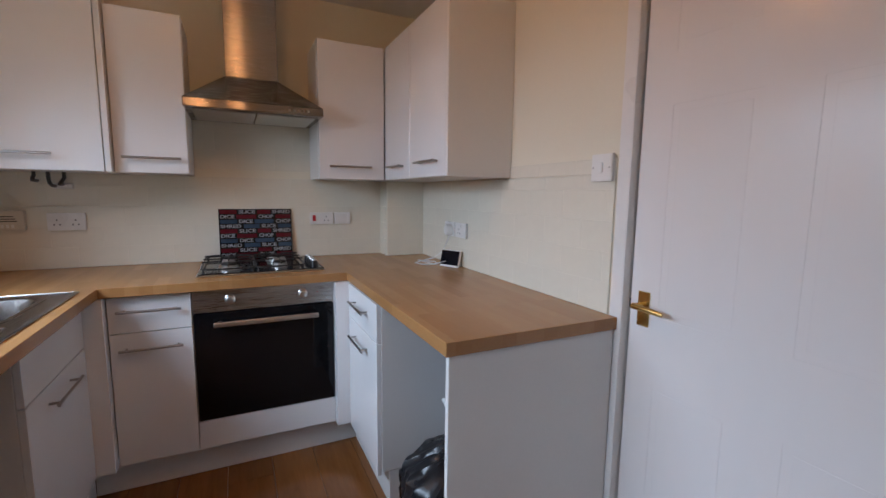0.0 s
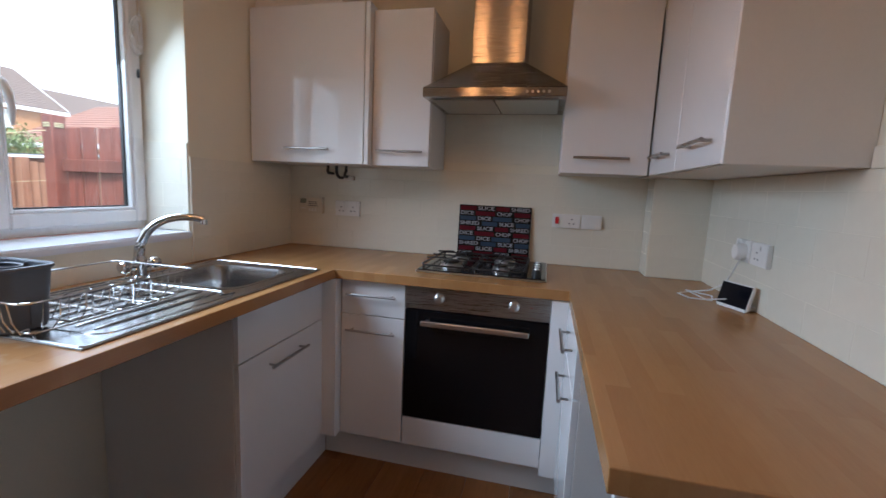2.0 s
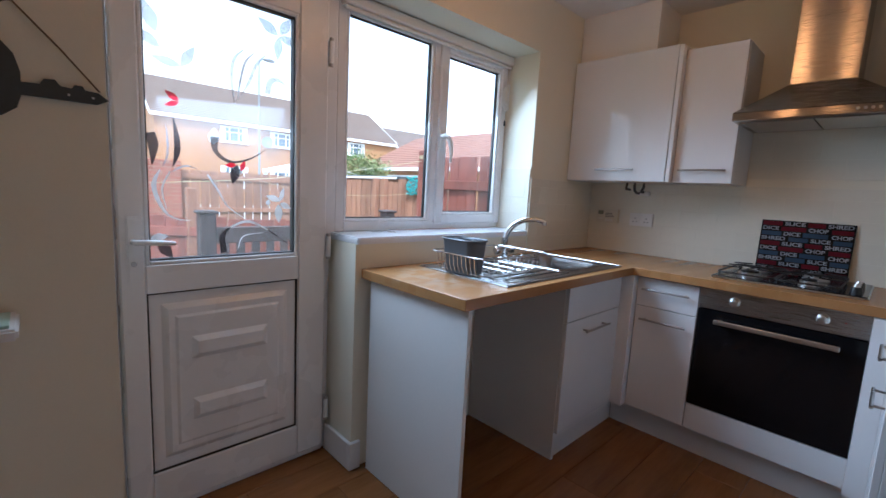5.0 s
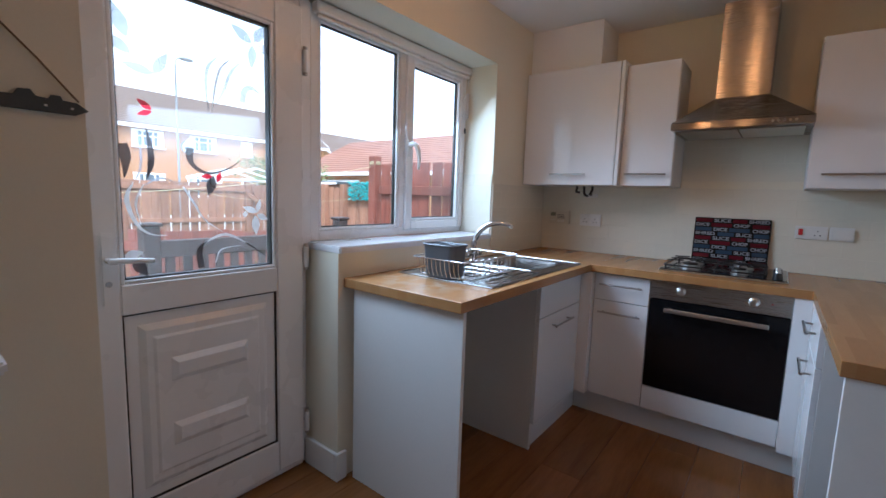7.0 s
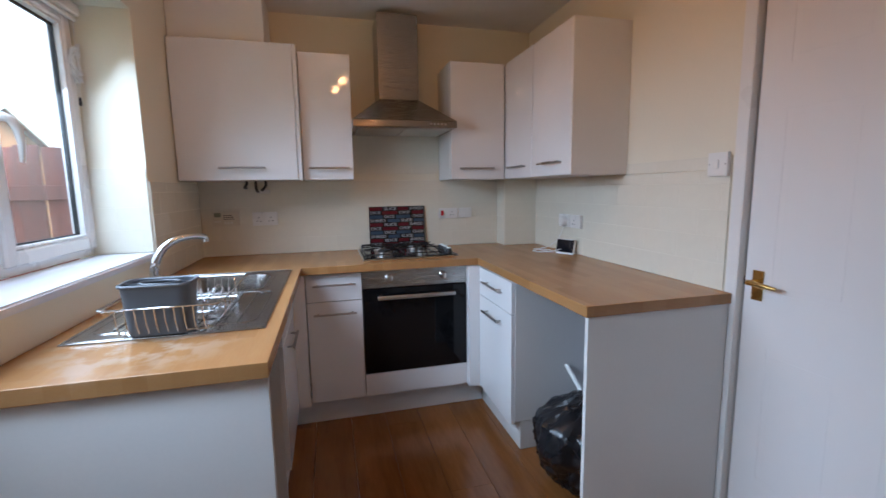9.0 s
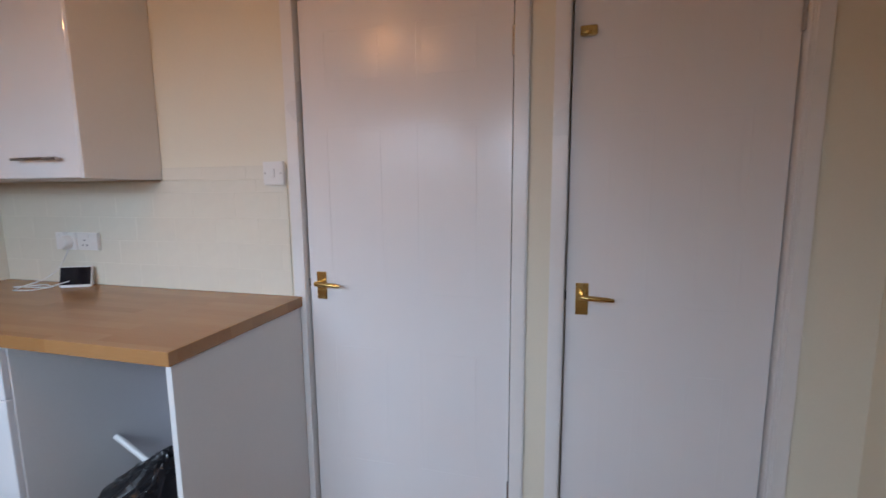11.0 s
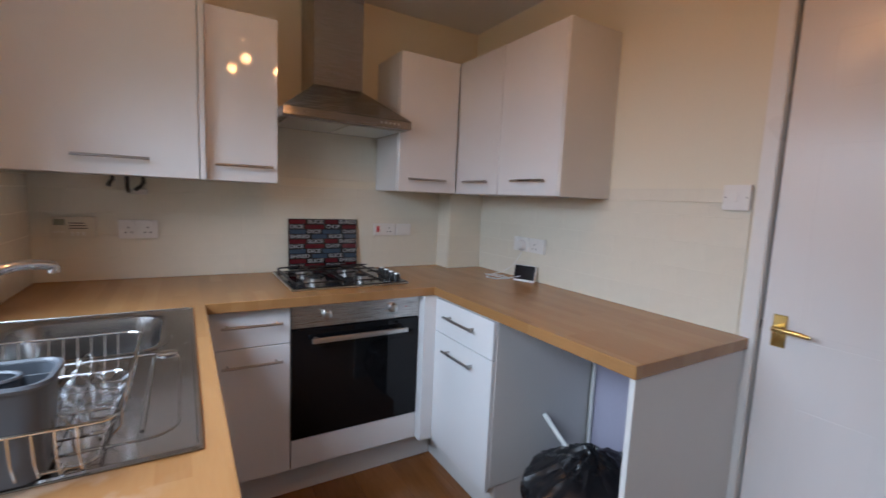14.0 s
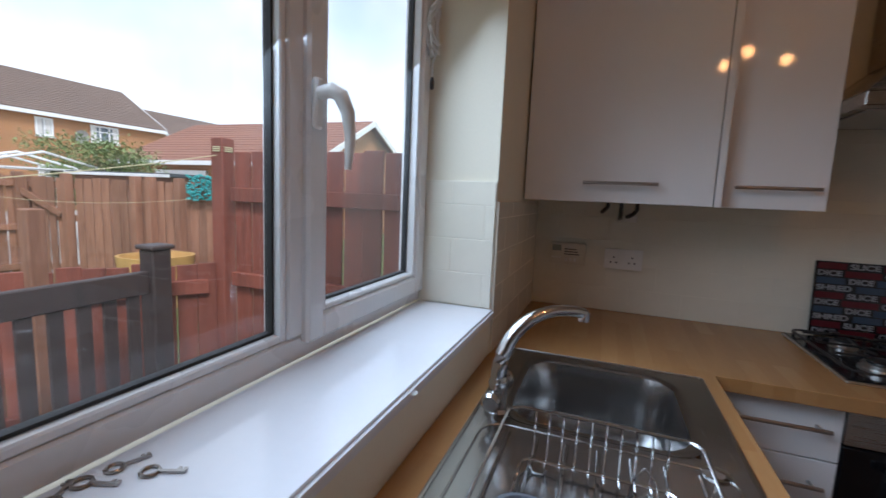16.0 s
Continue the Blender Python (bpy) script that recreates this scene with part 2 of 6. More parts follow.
M_CREAMP = surface("cream_plastic", (0.64, 0.60, 0.50), 0.35, var=0.03, fine=80, bump=0.02)
M_LCD = surface("grey_green_display", (0.22, 0.24, 0.19), 0.2, var=0.05, bump=0.0)
M_RED = surface("red_plastic", (0.55, 0.02, 0.03), 0.3, var=0.06, bump=0.0)
M_BLACKP = surface("black_plastic", (0.02, 0.02, 0.022), 0.35, var=0.15, bump=0.03)
M_BAG = surface("black_bin_bag", (0.010, 0.010, 0.012), 0.28, var=0.3, big=8, fine=35, bump=0.5, rough_var=0.1)
M_SLATE = surface("dark_slate_grey_paint", (0.05, 0.06, 0.065), 0.6, var=0.15, big=14, fine=120, bump=0.15)
M_ROPE = surface("jute_cord", (0.18, 0.12, 0.07), 0.9, var=0.2, fine=300, bump=0.4)
M_CORD = surface("white_cord", (0.75, 0.75, 0.74), 0.7, var=0.05, fine=300, bump=0.2)
M_GLASS = clear_glass("window_glass")
M_GLASS2 = clear_glass("door_glass", haze=0.06)
M_FLOOR = wood("oak_laminate_floor", (0.185, 0.068, 0.017), (0.265, 0.107, 0.030), 2.2, (7, 0.9, 7), 0.2, 0.05, 0.2)
M_BULB = glow("warm_bulb", (1.0, 0.45, 0.16), 20.0)


# ---- building blocks ----
def bx(bm, x0, x1, y0, y1, z0, z1, r=0.0, seg=1):
    """A box between two corners, its edges rounded by r."""
    vs = [bm.verts.new((x, y, z)) for z in (z0, z1) for x, y in ((x0, y0), (x1, y0), (x1, y1), (x0, y1))]
    fs = [bm.faces.new([vs[i] for i in f]) for f in ((3, 2, 1, 0), (4, 5, 6, 7), (0, 1, 5, 4), (1, 2, 6, 5), (2, 3, 7, 6), (3, 0, 4, 7))]
    if r:
        es = list({e for f in fs for e in f.edges})
        bmesh.ops.bevel(bm, geom=es, offset=r, segments=seg, affect="EDGES", clamp_overlap=True)
    return bm


def box(*a, r=0.0, seg=1):
    return bx(bmesh.new(), *a, r=r, seg=seg)


def rod(bm, a, b, r, n=10, r2=None):
    """A round bar from a to b."""
    a, b = Vector(a), Vector(b)
    m = Matrix.Translation((a + b) / 2) @ (b - a).to_track_quat("Z", "Y").to_matrix().to_4x4()
    bmesh.ops.create_cone(bm, cap_ends=True, segments=n, radius1=r, radius2=r if r2 is None else r2, depth=(b - a).length, matrix=m)
    return bm


def tube(bm, pts, r, n=8, closed=False):
    """A round wire along a line of points; r is one radius or one for each point."""
    pts = [Vector(p) for p in pts]
    rs = r if isinstance(r, (list, tuple)) else [r] * len(pts)
    rings, k = [], len(pts)
    up = Vector((0.13, 0.21, 0.97))
    for i, p in enumerate(pts):
        a = pts[(i - 1) % k] if closed or i else p
        b = pts[(i + 1) % k] if closed or i < k - 1 else p
        d = (b - a).normalized()
        s = d.cross(up)
        if s.length < 0.05:
            s = d.cross(Vector((1, 0, 0)))
        s.normalize()
        u = s.cross(d)
        rings.append([bm.verts.new(p + rs[i] * (math.cos(2 * math.pi * j / n) * s + math.sin(2 * math.pi * j / n) * u)) for j in range(n)])
    for i in range(k if closed else k - 1):
        q, w = rings[i], rings[(i + 1) % k]
        for j in range(n):
            bm.faces.new((q[j], q[(j + 1) % n], w[(j + 1) % n], w[j]))
    if not closed:
        bm.faces.new(rings[0][::-1])
        bm.faces.new(rings[-1])
    return bm


def lathe(bm, profile, centre, n=24, axis="Z", cap=True):
    """A turned shape: (radius, height) steps about an axis through centre."""
    c = Vector(centre)
    rings = []
    for r, h in profile:
        ring = []
        for j in range(n):
            a = 2 * math.pi * j / n
            v = {"Z": (r * math.cos(a), r * math.sin(a), h), "Y": (r * math.cos(a), h, r * math.sin(a)), "X": (h, r * math.cos(a), r * math.sin(a))}[axis]
            ring.append(bm.verts.new(c + Vector(v)))
        rings.append(ring)
    for q, w in zip(rings, rings[1:]):
        for j in range(n):
            bm.faces.new((q[j], q[(j + 1) % n], w[(j + 1) % n], w[j]))
    if cap:
        bm.faces.new(rings[0][::-1])
        bm.faces.new(rings[-1])
    return bm


def mesh_of(name, bm, material, smooth=False):
    bmesh.ops.recalc_face_normals(bm, faces=bm.faces)
    me = bpy.data.meshes.new(name)
    bm.to_mesh(me)
    bm.free()
    me.materials.append(material)
    if smooth:
        me.polygons.foreach_set("use_smooth", [True] * len(me.polygons))
        me.set_sharp_from_angle(angle=radians(40))
    return me


def part(name, bm, material, parent, label="", smooth=False):
    """One mesh object under a thing or under a part."""
    ob = new(name, mesh_of(name, bm, material, smooth))
    ob.parent = parent
    ob.matrix_parent_inverse = parent.matrix_world.inverted()
    return tagged(ob, label)


def thing(name, base, label, category, group="", kind=""):
    """An Empty at the base of a thing, to parent its parts."""
    ob = new(name)
    ob.empty_display_size = 0.05
    ob.matrix_world = Matrix.Translation(base)
    return tagged(ob, label, category, group, kind)


def solid(name, bm, material, label="", category="", kind="", smooth=False, group=""):
    """A thing, or a piece of the setting, that is one mesh."""
    return tagged(new(name, mesh_of(name, bm, material, smooth)), label, category, group, kind)


def arc(c, r, a0, a1, n, plane="xz"):
    out = []
    for i in range(n + 1):
        a = radians(a0 + (a1 - a0) * i / n)
        u, v = r * math.cos(a), r * math.sin(a)
        out.append({"xz": (c[0] + u, c[1], c[2] + v), "yz": (c[0], c[1] + u, c[2] + v), "xy": (c[0] + u, c[1] + v, c[2])}[plane])
    return out


# ---- the room ----
W, E_, N, S_, H = -1.083, 1.105, 2.705, -0.84, 2.375
SILL, HEAD, REV, WS = 1.04, 2.07, 1.958, -1.105  # window board, head, far reveal, wall beyond the back door

wall_north = solid("wall_north", box(-1.42, 1.35, N, 2.86, -0.1, H), M_WALL, "cream painted kitchen wall behind the hob", "wall", "structure")
bm = bmesh.new()
bx(bm, -1.42, W, 0.765, REV, -0.1, SILL - 0.03)
bx(bm, -1.374, W, REV, N, -0.1, HEAD)
bx(bm, -1.42, WS, -3.0, -0.04, -0.1, HEAD)
bx(bm, -1.42, W, -0.04, N, HEAD, H)
bx(bm, -1.42, WS, -3.0, -0.0401, HEAD, H)
wall_west = solid("wall_west", bm, M_WALL, "cream painted outside wall with window and back door", "wall", "structure")
bm = bmesh.new()
bx(bm, E_, 1.35, 1.02, N, -0.1, H)
bx(bm, E_, 1.35, 0.03, 0.155, -0.1, H)
bx(bm, E_, 1.35, S_, -0.645, -0.1, H)
bx(bm, E_, 1.35, 0.155, 1.02, 2.02, H)
bx(bm, E_, 1.35, -0.645, 0.03, 2.02, H)
wall_east = solid("wall_east", bm, M_WALL, "cream painted inner wall with two doors", "wall", "structure")
bm = bmesh.new()
bx(bm, 0.35, 1.35, -0.99, S_, -0.1, H)
bx(bm, 0.35, 0.5, -3.0, -0.99, -0.1, H)
bx(bm, -1.42, 0.5, -3.15, -3.0, -0.1, H)
wall_south = solid("wall_south", bm, M_WALL, "cream painted wall at the dining end", "wall", "structure")
bm = box(-1.42, 1.35, -0.99, 2.86, H, H + 0.12)
bx(bm, -1.42, 0.5, -3.15, -0.9905, H, H + 0.12)
solid("ceiling", bm, M_CEIL, "off-white painted ceiling", "ceiling", "structure")
solid("wall_behind_doors", box(1.36, 1.42, -0.9, 2.86, -0.1, H), M_WALL, "plain wall closing the cupboards", "wall", "structure")
# boxing over the boiler cabinet, and the pipe boxing in the corner of the worktop
solid("boxing_over_cabinet", box(W + 0.002, -0.61, 2.40, N - 0.002, 2.092, H - 0.001, r=0.003), M_CEIL, "white boxed-in duct above the wall cabinet", "boxing", "structure")
pipe_boxing = solid("pipe_boxing", box(0.868, E_ - 0.001, 2.56, N - 0.001, 0.906, 1.358), M_WALL, "cream boxed-in pipe in the corner on the worktop", "boxing", "structure")
solid("lilac_wall_patch", box(E_ - 0.004, E_ - 0.0005, 1.006, 1.60, 0.0, 0.86), M_LILAC, "lilac painted wall under the worktop", "wall", "structure")

bm = box(-1.42, 1.35, -0.99, 2.86, -0.12, -0.010)
bx(bm, -1.42, 0.5, -3.15, -0.9905, -0.12, -0.010)
floor = solid("floor", bm, M_GROUT, "dark orange oak laminate floor", "floor", "structure")


def skirting(name, *a):
    bm = box(*a, r=0.004)
    return solid(name, bm, M_TRIM, "white painted skirting board", "skirting board", "structure")


skirting("baseboard_west_end", -1.30, W, 0.748, 0.7645, 0, 0.13)
skirting("baseboard_west", W + 0.0005, W + 0.017, 0.748, 0.806, 0, 0.13)
skirting("baseboard_east", E_ - 0.017, E_ - 0.0005, S_ + 0.001, -0.715, 0, 0.13)
skirting("baseboard_south", 0.36, E_ - 0.018, S_ + 0.0005, S_ + 0.017, 0, 0.13)
skirting("baseboard_west_south", WS + 0.0005, WS + 0.017, -2.99, -0.045, 0, 0.13)


# ---- window ----
def ring(bm, x0, x1, y0, y1, z0, z1, w, r=0.004):
    """A rectangular frame in the y-z plane, of bars w wide."""
    bx(bm, x0, x1, y0, y0 + w, z0, z1, r)
    bx(bm, x0, x1, y1 - w, y1, z0, z1, r)
    bx(bm, x0 + 0.0005, x1 - 0.0005, y0 + w, y1 - w, z0, z0 + w, r)
    bx(bm, x0 + 0.0005, x1 - 0.0005, y0 + w, y1 - w, z1 - w, z1, r)
    return bm


window = thing("window_1", (-1.33, 1.4, SILL), "white plastic double-glazed window with a side-hung casement", "window", kind="structure")
part("window_frame", ring(bmesh.new(), -1.375, -1.315, 0.795, 1.984, SILL - 0.0, 2.064, 0.046), M_UPVC, window)
part("mullion", box(-1.374, -1.314, 1.362, 1.422, SILL + 0.046, 2.018, r=0.004), M_UPVC, window)
part("fixed_bead", ring(bmesh.new(), -1.352, -1.318, 0.8415, 1.3615, SILL + 0.0465, 2.0175, 0.014, 0.003), M_UPVC, window)
part("gasket", ring(bmesh.new(), -1.350, -1.334, 0.8558, 1.3472, SILL + 0.0608, 2.0032, 0.005, 0.0), M_GASKET, window)
part("pane", box(-1.345, -1.339, 0.858, 1.345, SILL + 0.063, 2.001), M_GLASS, window).visible_shadow = False
casement = part("casement", ring(bmesh.new(), -1.362, -1.300, 1.4, 1.952, SILL + 0.03, 2.034, 0.052, 0.006), M_UPVC, window)
part("casement_bead", ring(bmesh.new(), -1.350, -1.306, 1.4525, 1.8995, SILL + 0.0825, 1.9815, 0.012, 0.003), M_UPVC, casement)
part("gasket", ring(bmesh.new(), -1.345, -1.329, 1.4648, 1.8872, SILL + 0.0948, 1.9692, 0.005, 0.0), M_GASKET, casement)
part("pane", box(-1.340, -1.334, 1.467, 1.885, SILL + 0.097, 1.967), M_GLASS, casement).visible_shadow = False
bm = bmesh.new()
bx(bm, -1.300, -1.287, 1.404, 1.426, 1.475, 1.565, 0.004)
tube(bm, [(-1.288, 1.414, 1.538), (-1.264, 1.416, 1.542), (-1.250, 1.424, 1.534), (-1.242, 1.436, 1.505), (-1.242, 1.444, 1.46), (-1.248, 1.447, 1.405)], [0.012, 0.014, 0.014, 0.013, 0.010, 0.006], 10)
part("handle", bm, M_WHITEP, casement, "curved white casement handle", True)
sill = solid("window_sill", box(-1.316, -1.072, 0.767, REV - 0.001, SILL - 0.030, SILL - 0.001, r=0.006, seg=2), M_SILL, "glossy white window board", "window sill", "structure")
bm = bmesh.new()
bx(bm, -1.312, -1.262, 0.80, REV - 0.002, 2.020, 2.066, 0.006)
blind = thing("roller_blind", (-1.287, 1.39, 2.066), "white roller blind rolled up under the window head", "blind")
part("headrail", bm, M_WHITEP, blind)
part("roll", rod(bmesh.new(), (-1.283, 0.81, 2.0095), (-1.283, 1.952, 2.008), 0.009, 12), M_WHITEP, blind, "slim white roll of fabric", True)

# cord cleat on the reveal, with the wound cord
cleat = thing("cord_cleat", (-1.29, 1.928, 1.835), "white cleat with a wound blind cord", "cord cleat")
bm = box(-1.2995, -1.288, 1.925, 1.945, 1.755, 1.895, r=0.004)
bx(bm, -1.289, -1.285, 1.927, 1.943, 1.795, 1.855, 0.004)
part("cleat", bm, M_WHITEP, cleat)
bm = bmesh.new()
rng = random.Random(4)
pts = [(-1.287, 1.95, 2.015), (-1.287, 1.945, 1.93)]
for i in range(9):
    dx, dz, w = rng.uniform(-0.010, 0.010), rng.uniform(-0.02, 0.02), rng.uniform(0.7, 1.3)
    pts += [(-1.285 + dx + 0.010 * math.cos(2 * a), 1.928 + 0.022 * w * math.sin(a), 1.835 + dz + 0.062 * math.cos(a)) for a in [2 * math.pi * k / 14 for k in range(14)]]
tube(bm, pts + [(-1.27, 1.928, 1.775), (-1.285, 1.926, 1.735), (-1.285, 1.926, 1.70)], 0.0022, 5)
part("cord", bm, M_CORD, cleat, "white cord")
part("weight", lathe(bmesh.new(), [(0.003, 0.03), (0.006, 0.02), (0.006, 0.0), (0.003, -0.005)], (-1.285, 1.926, 1.668), 10), M_BLACKP, cleat, "dark cord weight", True)

# ---- back door ----
back_door = thing("door_1", (-1.30, 0.37, 0.0), "white plastic back door with a decorated glass upper half", "door", kind="structure")
bm = bmesh.new()
bx(bm, -1.375, -1.31, -0.039, -0.012, 0.0, 2.066, 0.004)
bx(bm, -1.375, -1.31, 0.740, 0.7945, 0.0, 2.066, 0.004)
bx(bm, -1.374, -1.311, -0.012, 0.740, 2.02, 2.066, 0.004)
bx(bm, -1.40, -1.30, -0.012, 0.740, 0.0, 0.03, 0.004)
part("door_frame", bm, M_UPVC, back_door)
bm = bmesh.new()
Y0, Y1, G0, G1 = -0.010, 0.735, 0.064, 0.607
bx(bm, -1.350, -1.280, Y0, G0, 0.032, 2.016, 0.006)
bx(bm, -1.350, -1.280, G1, Y1, 0.032, 2.016, 0.006)
bx(bm, -1.3495, -1.2805, G0, G1, 0.032, 0.170, 0.003)
bx(bm, -1.3495, -1.2805, G0, G1, 0.845, 0.945, 0.003)
bx(bm, -1.3495, -1.2805, G0, G1, 1.915, 2.016, 0.003)
leaf = part("leaf", bm, M_UPVC, back_door)
part("glazing_bead", ring(bmesh.new(), -1.33, -1.285, G0 + 0.0005, G1 - 0.0005, 0.9455, 1.9145, 0.013, 0.003), M_UPVC, leaf)
part("gasket", ring(bmesh.new(), -1.325, -1.295, G0 + 0.0137, G1 - 0.0137, 0.9587, 1.9013, 0.005, 0.0), M_GASKET, leaf)
part("pane", box(-1.318, -1.312, G0 + 0.016, G1 - 0.016, 0.961, 1.899), M_GLASS2, leaf).visible_shadow = False
part("panel_gasket", ring(bmesh.new(), -1.33, -1.2895, G0 + 0.0006, G1 - 0.0006, 0.1706, 0.8444, 0.005, 0.0), M_GASKET, leaf)
bm = bmesh.new()
bx(bm, -1.33, -1.297, G0 + 0.006, G1 - 0.006, 0.176, 0.839)


def frustum(bm, x0, x1, y0, y1, z0, z1, inset):
    """A raised rectangle with sloping sides."""
    q = [bm.verts.new((x0, y, z)) for y, z in ((y0, z0), (y1, z0), (y1, z1), (y0, z1))]
    w = [bm.verts.new((x1, y, z)) for y, z in ((y0 + inset, z0 + inset), (y1 - inset, z0 + inset), (y1 - inset, z1 - inset), (y0 + inset, z1 - inset))]
    bm.faces.new(q[::-1])
    bm.faces.new(w)
    for k in range(4):
        bm.faces.new((q[k], q[(k + 1) % 4], w[(k + 1) % 4], w[k]))
    return bm


frustum(bm, -1.298, -1.283, 0.105, 0.566, 0.213, 0.803, 0.022)
frustum(bm, -1.2835, -1.278, 0.145, 0.526, 0.258, 0.758, 0.010)
for z0, z1 in ((0.343, 0.433), (0.583, 0.673)):
    frustum(bm, -1.279, -1.266, 0.195, 0.476, z0, z1, 0.022)
part("moulded_panel", bm, M_UPVC, leaf)
for z in (0.22, 0.98, 1.80):
    bm = box(-1.312, -1.276, 0.7355, 0.752, z - 0.05, z + 0.05, r=0.003)
    rod(bm, (-1.272, 0.742, z - 0.045), (-1.272, 0.742, z + 0.045), 0.011, 12)
    hinge = part("hinge", bm, M_UPVC, back_door, "white door hinge", True)
    bm = rod(bmesh.new(), (-1.272, 0.742, z + 0.0452), (-1.272, 0.742, z + 0.058), 0.009)
    part("pin", rod(bm, (-1.272, 0.742, z - 0.0452), (-1.272, 0.742, z - 0.056), 0.009), M_HANDLE, hinge, "dark metal hinge pin")
bm = box(-1.2805, -1.270, 0.012, 0.046, 0.885, 1.118, r=0.004, seg=2)
hnd = part("handle_plate", bm, M_UPVC, leaf, "white handle plate")
bm = bmesh.new()
rod(bm, (-1.27, 0.03, 1.03), (-1.235, 0.03, 1.03), 0.009)
tube(bm, [(-1.238, 0.028, 1.03), (-1.232, 0.05, 1.031), (-1.232, 0.11, 1.028), (-1.236, 0.145, 1.024)], [0.010, 0.010, 0.009, 0.007], 8)
part("lever", bm, M_UPVC, hnd, "white door lever", True)
part("keyhole", lathe(bmesh.new(), [(0.009, 0.0), (0.009, 0.004), (0.004, 0.004)], (-1.2705, 0.03, 0.955), 12, "X"), M_HANDLE, hnd, "metal lock cylinder")

# ---- inner doors ----
def inner_door(name, y0, y1, label):
    """A six-panel painted door in its lining, hinged at y0, with architraves."""
    x = 1.135
    d = thing(name, (x, (y0 + y1) / 2, 0), label, "door", kind="structure")
    w = y1 - y0
    bm = box(x + 0.0011, x + 0.040, y0, y1, 0.006, 1.985, r=0.002)
    st, mid = 0.098, 0.115
    pw = (w - 2 * st - mid) / 2
    cols = [(y0 + st, y0 + st + pw), (y1 - st - pw, y1 - st)]
    rows = [(0.24, 0.73), (0.93, 1.54), (1.68, 1.87)]
    ys = [y0, cols[0][0], cols[0][1], cols[1][0], cols[1][1], y1]
    zs = [0.006] + [v for r in rows for v in r] + [1.985]
    for i in (0, 2, 4):
        bx(bm, x, x + 0.003, ys[i], ys[i + 1], zs[0], zs[-1])
    for i in (1, 3):
        for k in (0, 2, 4, 6):
            bx(bm, x, x + 0.003, ys[i], ys[i + 1], zs[k], zs[k + 1])
    lf = part("leaf", bm, M_DOOR, d)
    for a, b in cols:
        for c, e in rows:
            part("raised_panel", box(x + 0.0002, x + 0.004, a + 0.022, b - 0.022, c + 0.022, e - 0.022, r=0.0005), M_DOOR, lf)
    bm = bmesh.new()
    bx(bm, E_ - (0.0005 if y1 < 0.5 else 0.0015), 1.22, y1 + 0.006, y1 + (0.034 if y1 < 0.5 else 0.0545), 0, 2.02, 0.002)
    bx(bm, E_ - 0.0005, 1.22, y0 - 0.034, y0 - 0.006, 0, 2.02, 0.002)
    bx(bm, E_ - 0.0004, 1.22, y0 - 0.006, y1 + 0.006, 1.992, 2.0195, 0.002)
    part("lining", bm, M_TRIM, d)
    for a, b in ([(y1 + 0.010, y1 + 0.056)] if y1 < 0.5 else []) + [(y0 - 0.056, y0 - 0.010)]:
        part("architrave", box(E_ - 0.016, E_ - 0.001, a, b, 0, 2.045, r=0.005, seg=2), M_TRIM, d)
    part("architrave", box(E_ - 0.0155, E_ - 0.001, y0 - 0.010, y1 + 0.008, 2.0, 2.0445, r=0.005, seg=2), M_TRIM, d)
    for z in (0.20, 1.78):
        bm = rod(bmesh.new(), (x - 0.004, y0 - 0.003, z - 0.045), (x - 0.004, y0 - 0.003, z + 0.045), 0.007, 8)
        part("hinge", bm, M_HANDLE, d, "dull metal butt hinge", True)
    hy = y1 - 0.050
    plate = part("handle_plate", box(x - 0.006, x - 0.0002, hy - 0.02, hy + 0.02, 0.893, 1.0, r=0.0015), M_BRASS, lf, "brass handle plate")
    bm = bmesh.new()
    rod(bm, (x - 0.006, hy, 0.96), (x - 0.045, hy, 0.96), 0.009, 10)
    tube(bm, [(x - 0.044, hy + 0.004, 0.96), (x - 0.048, hy - 0.015, 0.96), (x - 0.048, hy - 0.07, 0.958), (x - 0.044, hy - 0.095, 0.955)], [0.010, 0.009, 0.008, 0.006], 10)
    part("lever", bm, M_BRASS, plate, "brass lever handle", True)
    part("latch", box(x + 0.001, x + 0.03, y1 + 0.0005, y1 + 0.0055, 0.94, 0.97), M_BLACKP, d, "dark latch plate")
    return d


inner_door("door_2", 0.192, 0.966, "closed white six-panel inner door with brass handle")
cup = inner_door("door_3", -0.598, 0.006, "closed narrow white panelled cupboard door with brass handle")
bm = box(1.113, 1.1345, -0.062, -0.012, 1.772, 1.800, r=0.004)
part("catch", rod(bm, (1.113, -0.037, 1.786), (1.101, -0.037, 1.786), 0.008), M_BRASS, cup, "worn brass turn catch", True)


# ---- fitted units ----
def bar_handle(parent, mid, length, along, out):
    """A slim bar handle on two posts. along and out are unit vectors."""
    c, a, o = Vector(mid), Vector(along), Vector(out)
    bm = bmesh.new()
    rod(bm, c - a * length / 2 + o * 0.030, c + a * length / 2 + o * 0.030, 0.0058, 10)
    for s in (-1, 1):
        p = c + a * (s * (length / 2 - 0.022))
        rod(bm, p, p + o * 0.030, 0.0045, 8)
    return part("bar_handle", bm, M_HANDLE, parent, "slim satin metal bar handle", True)


X, Y, Z = (1, 0, 0), (0, 1, 0), (0, 0, 1)
BT = 0.862  # top of the base units
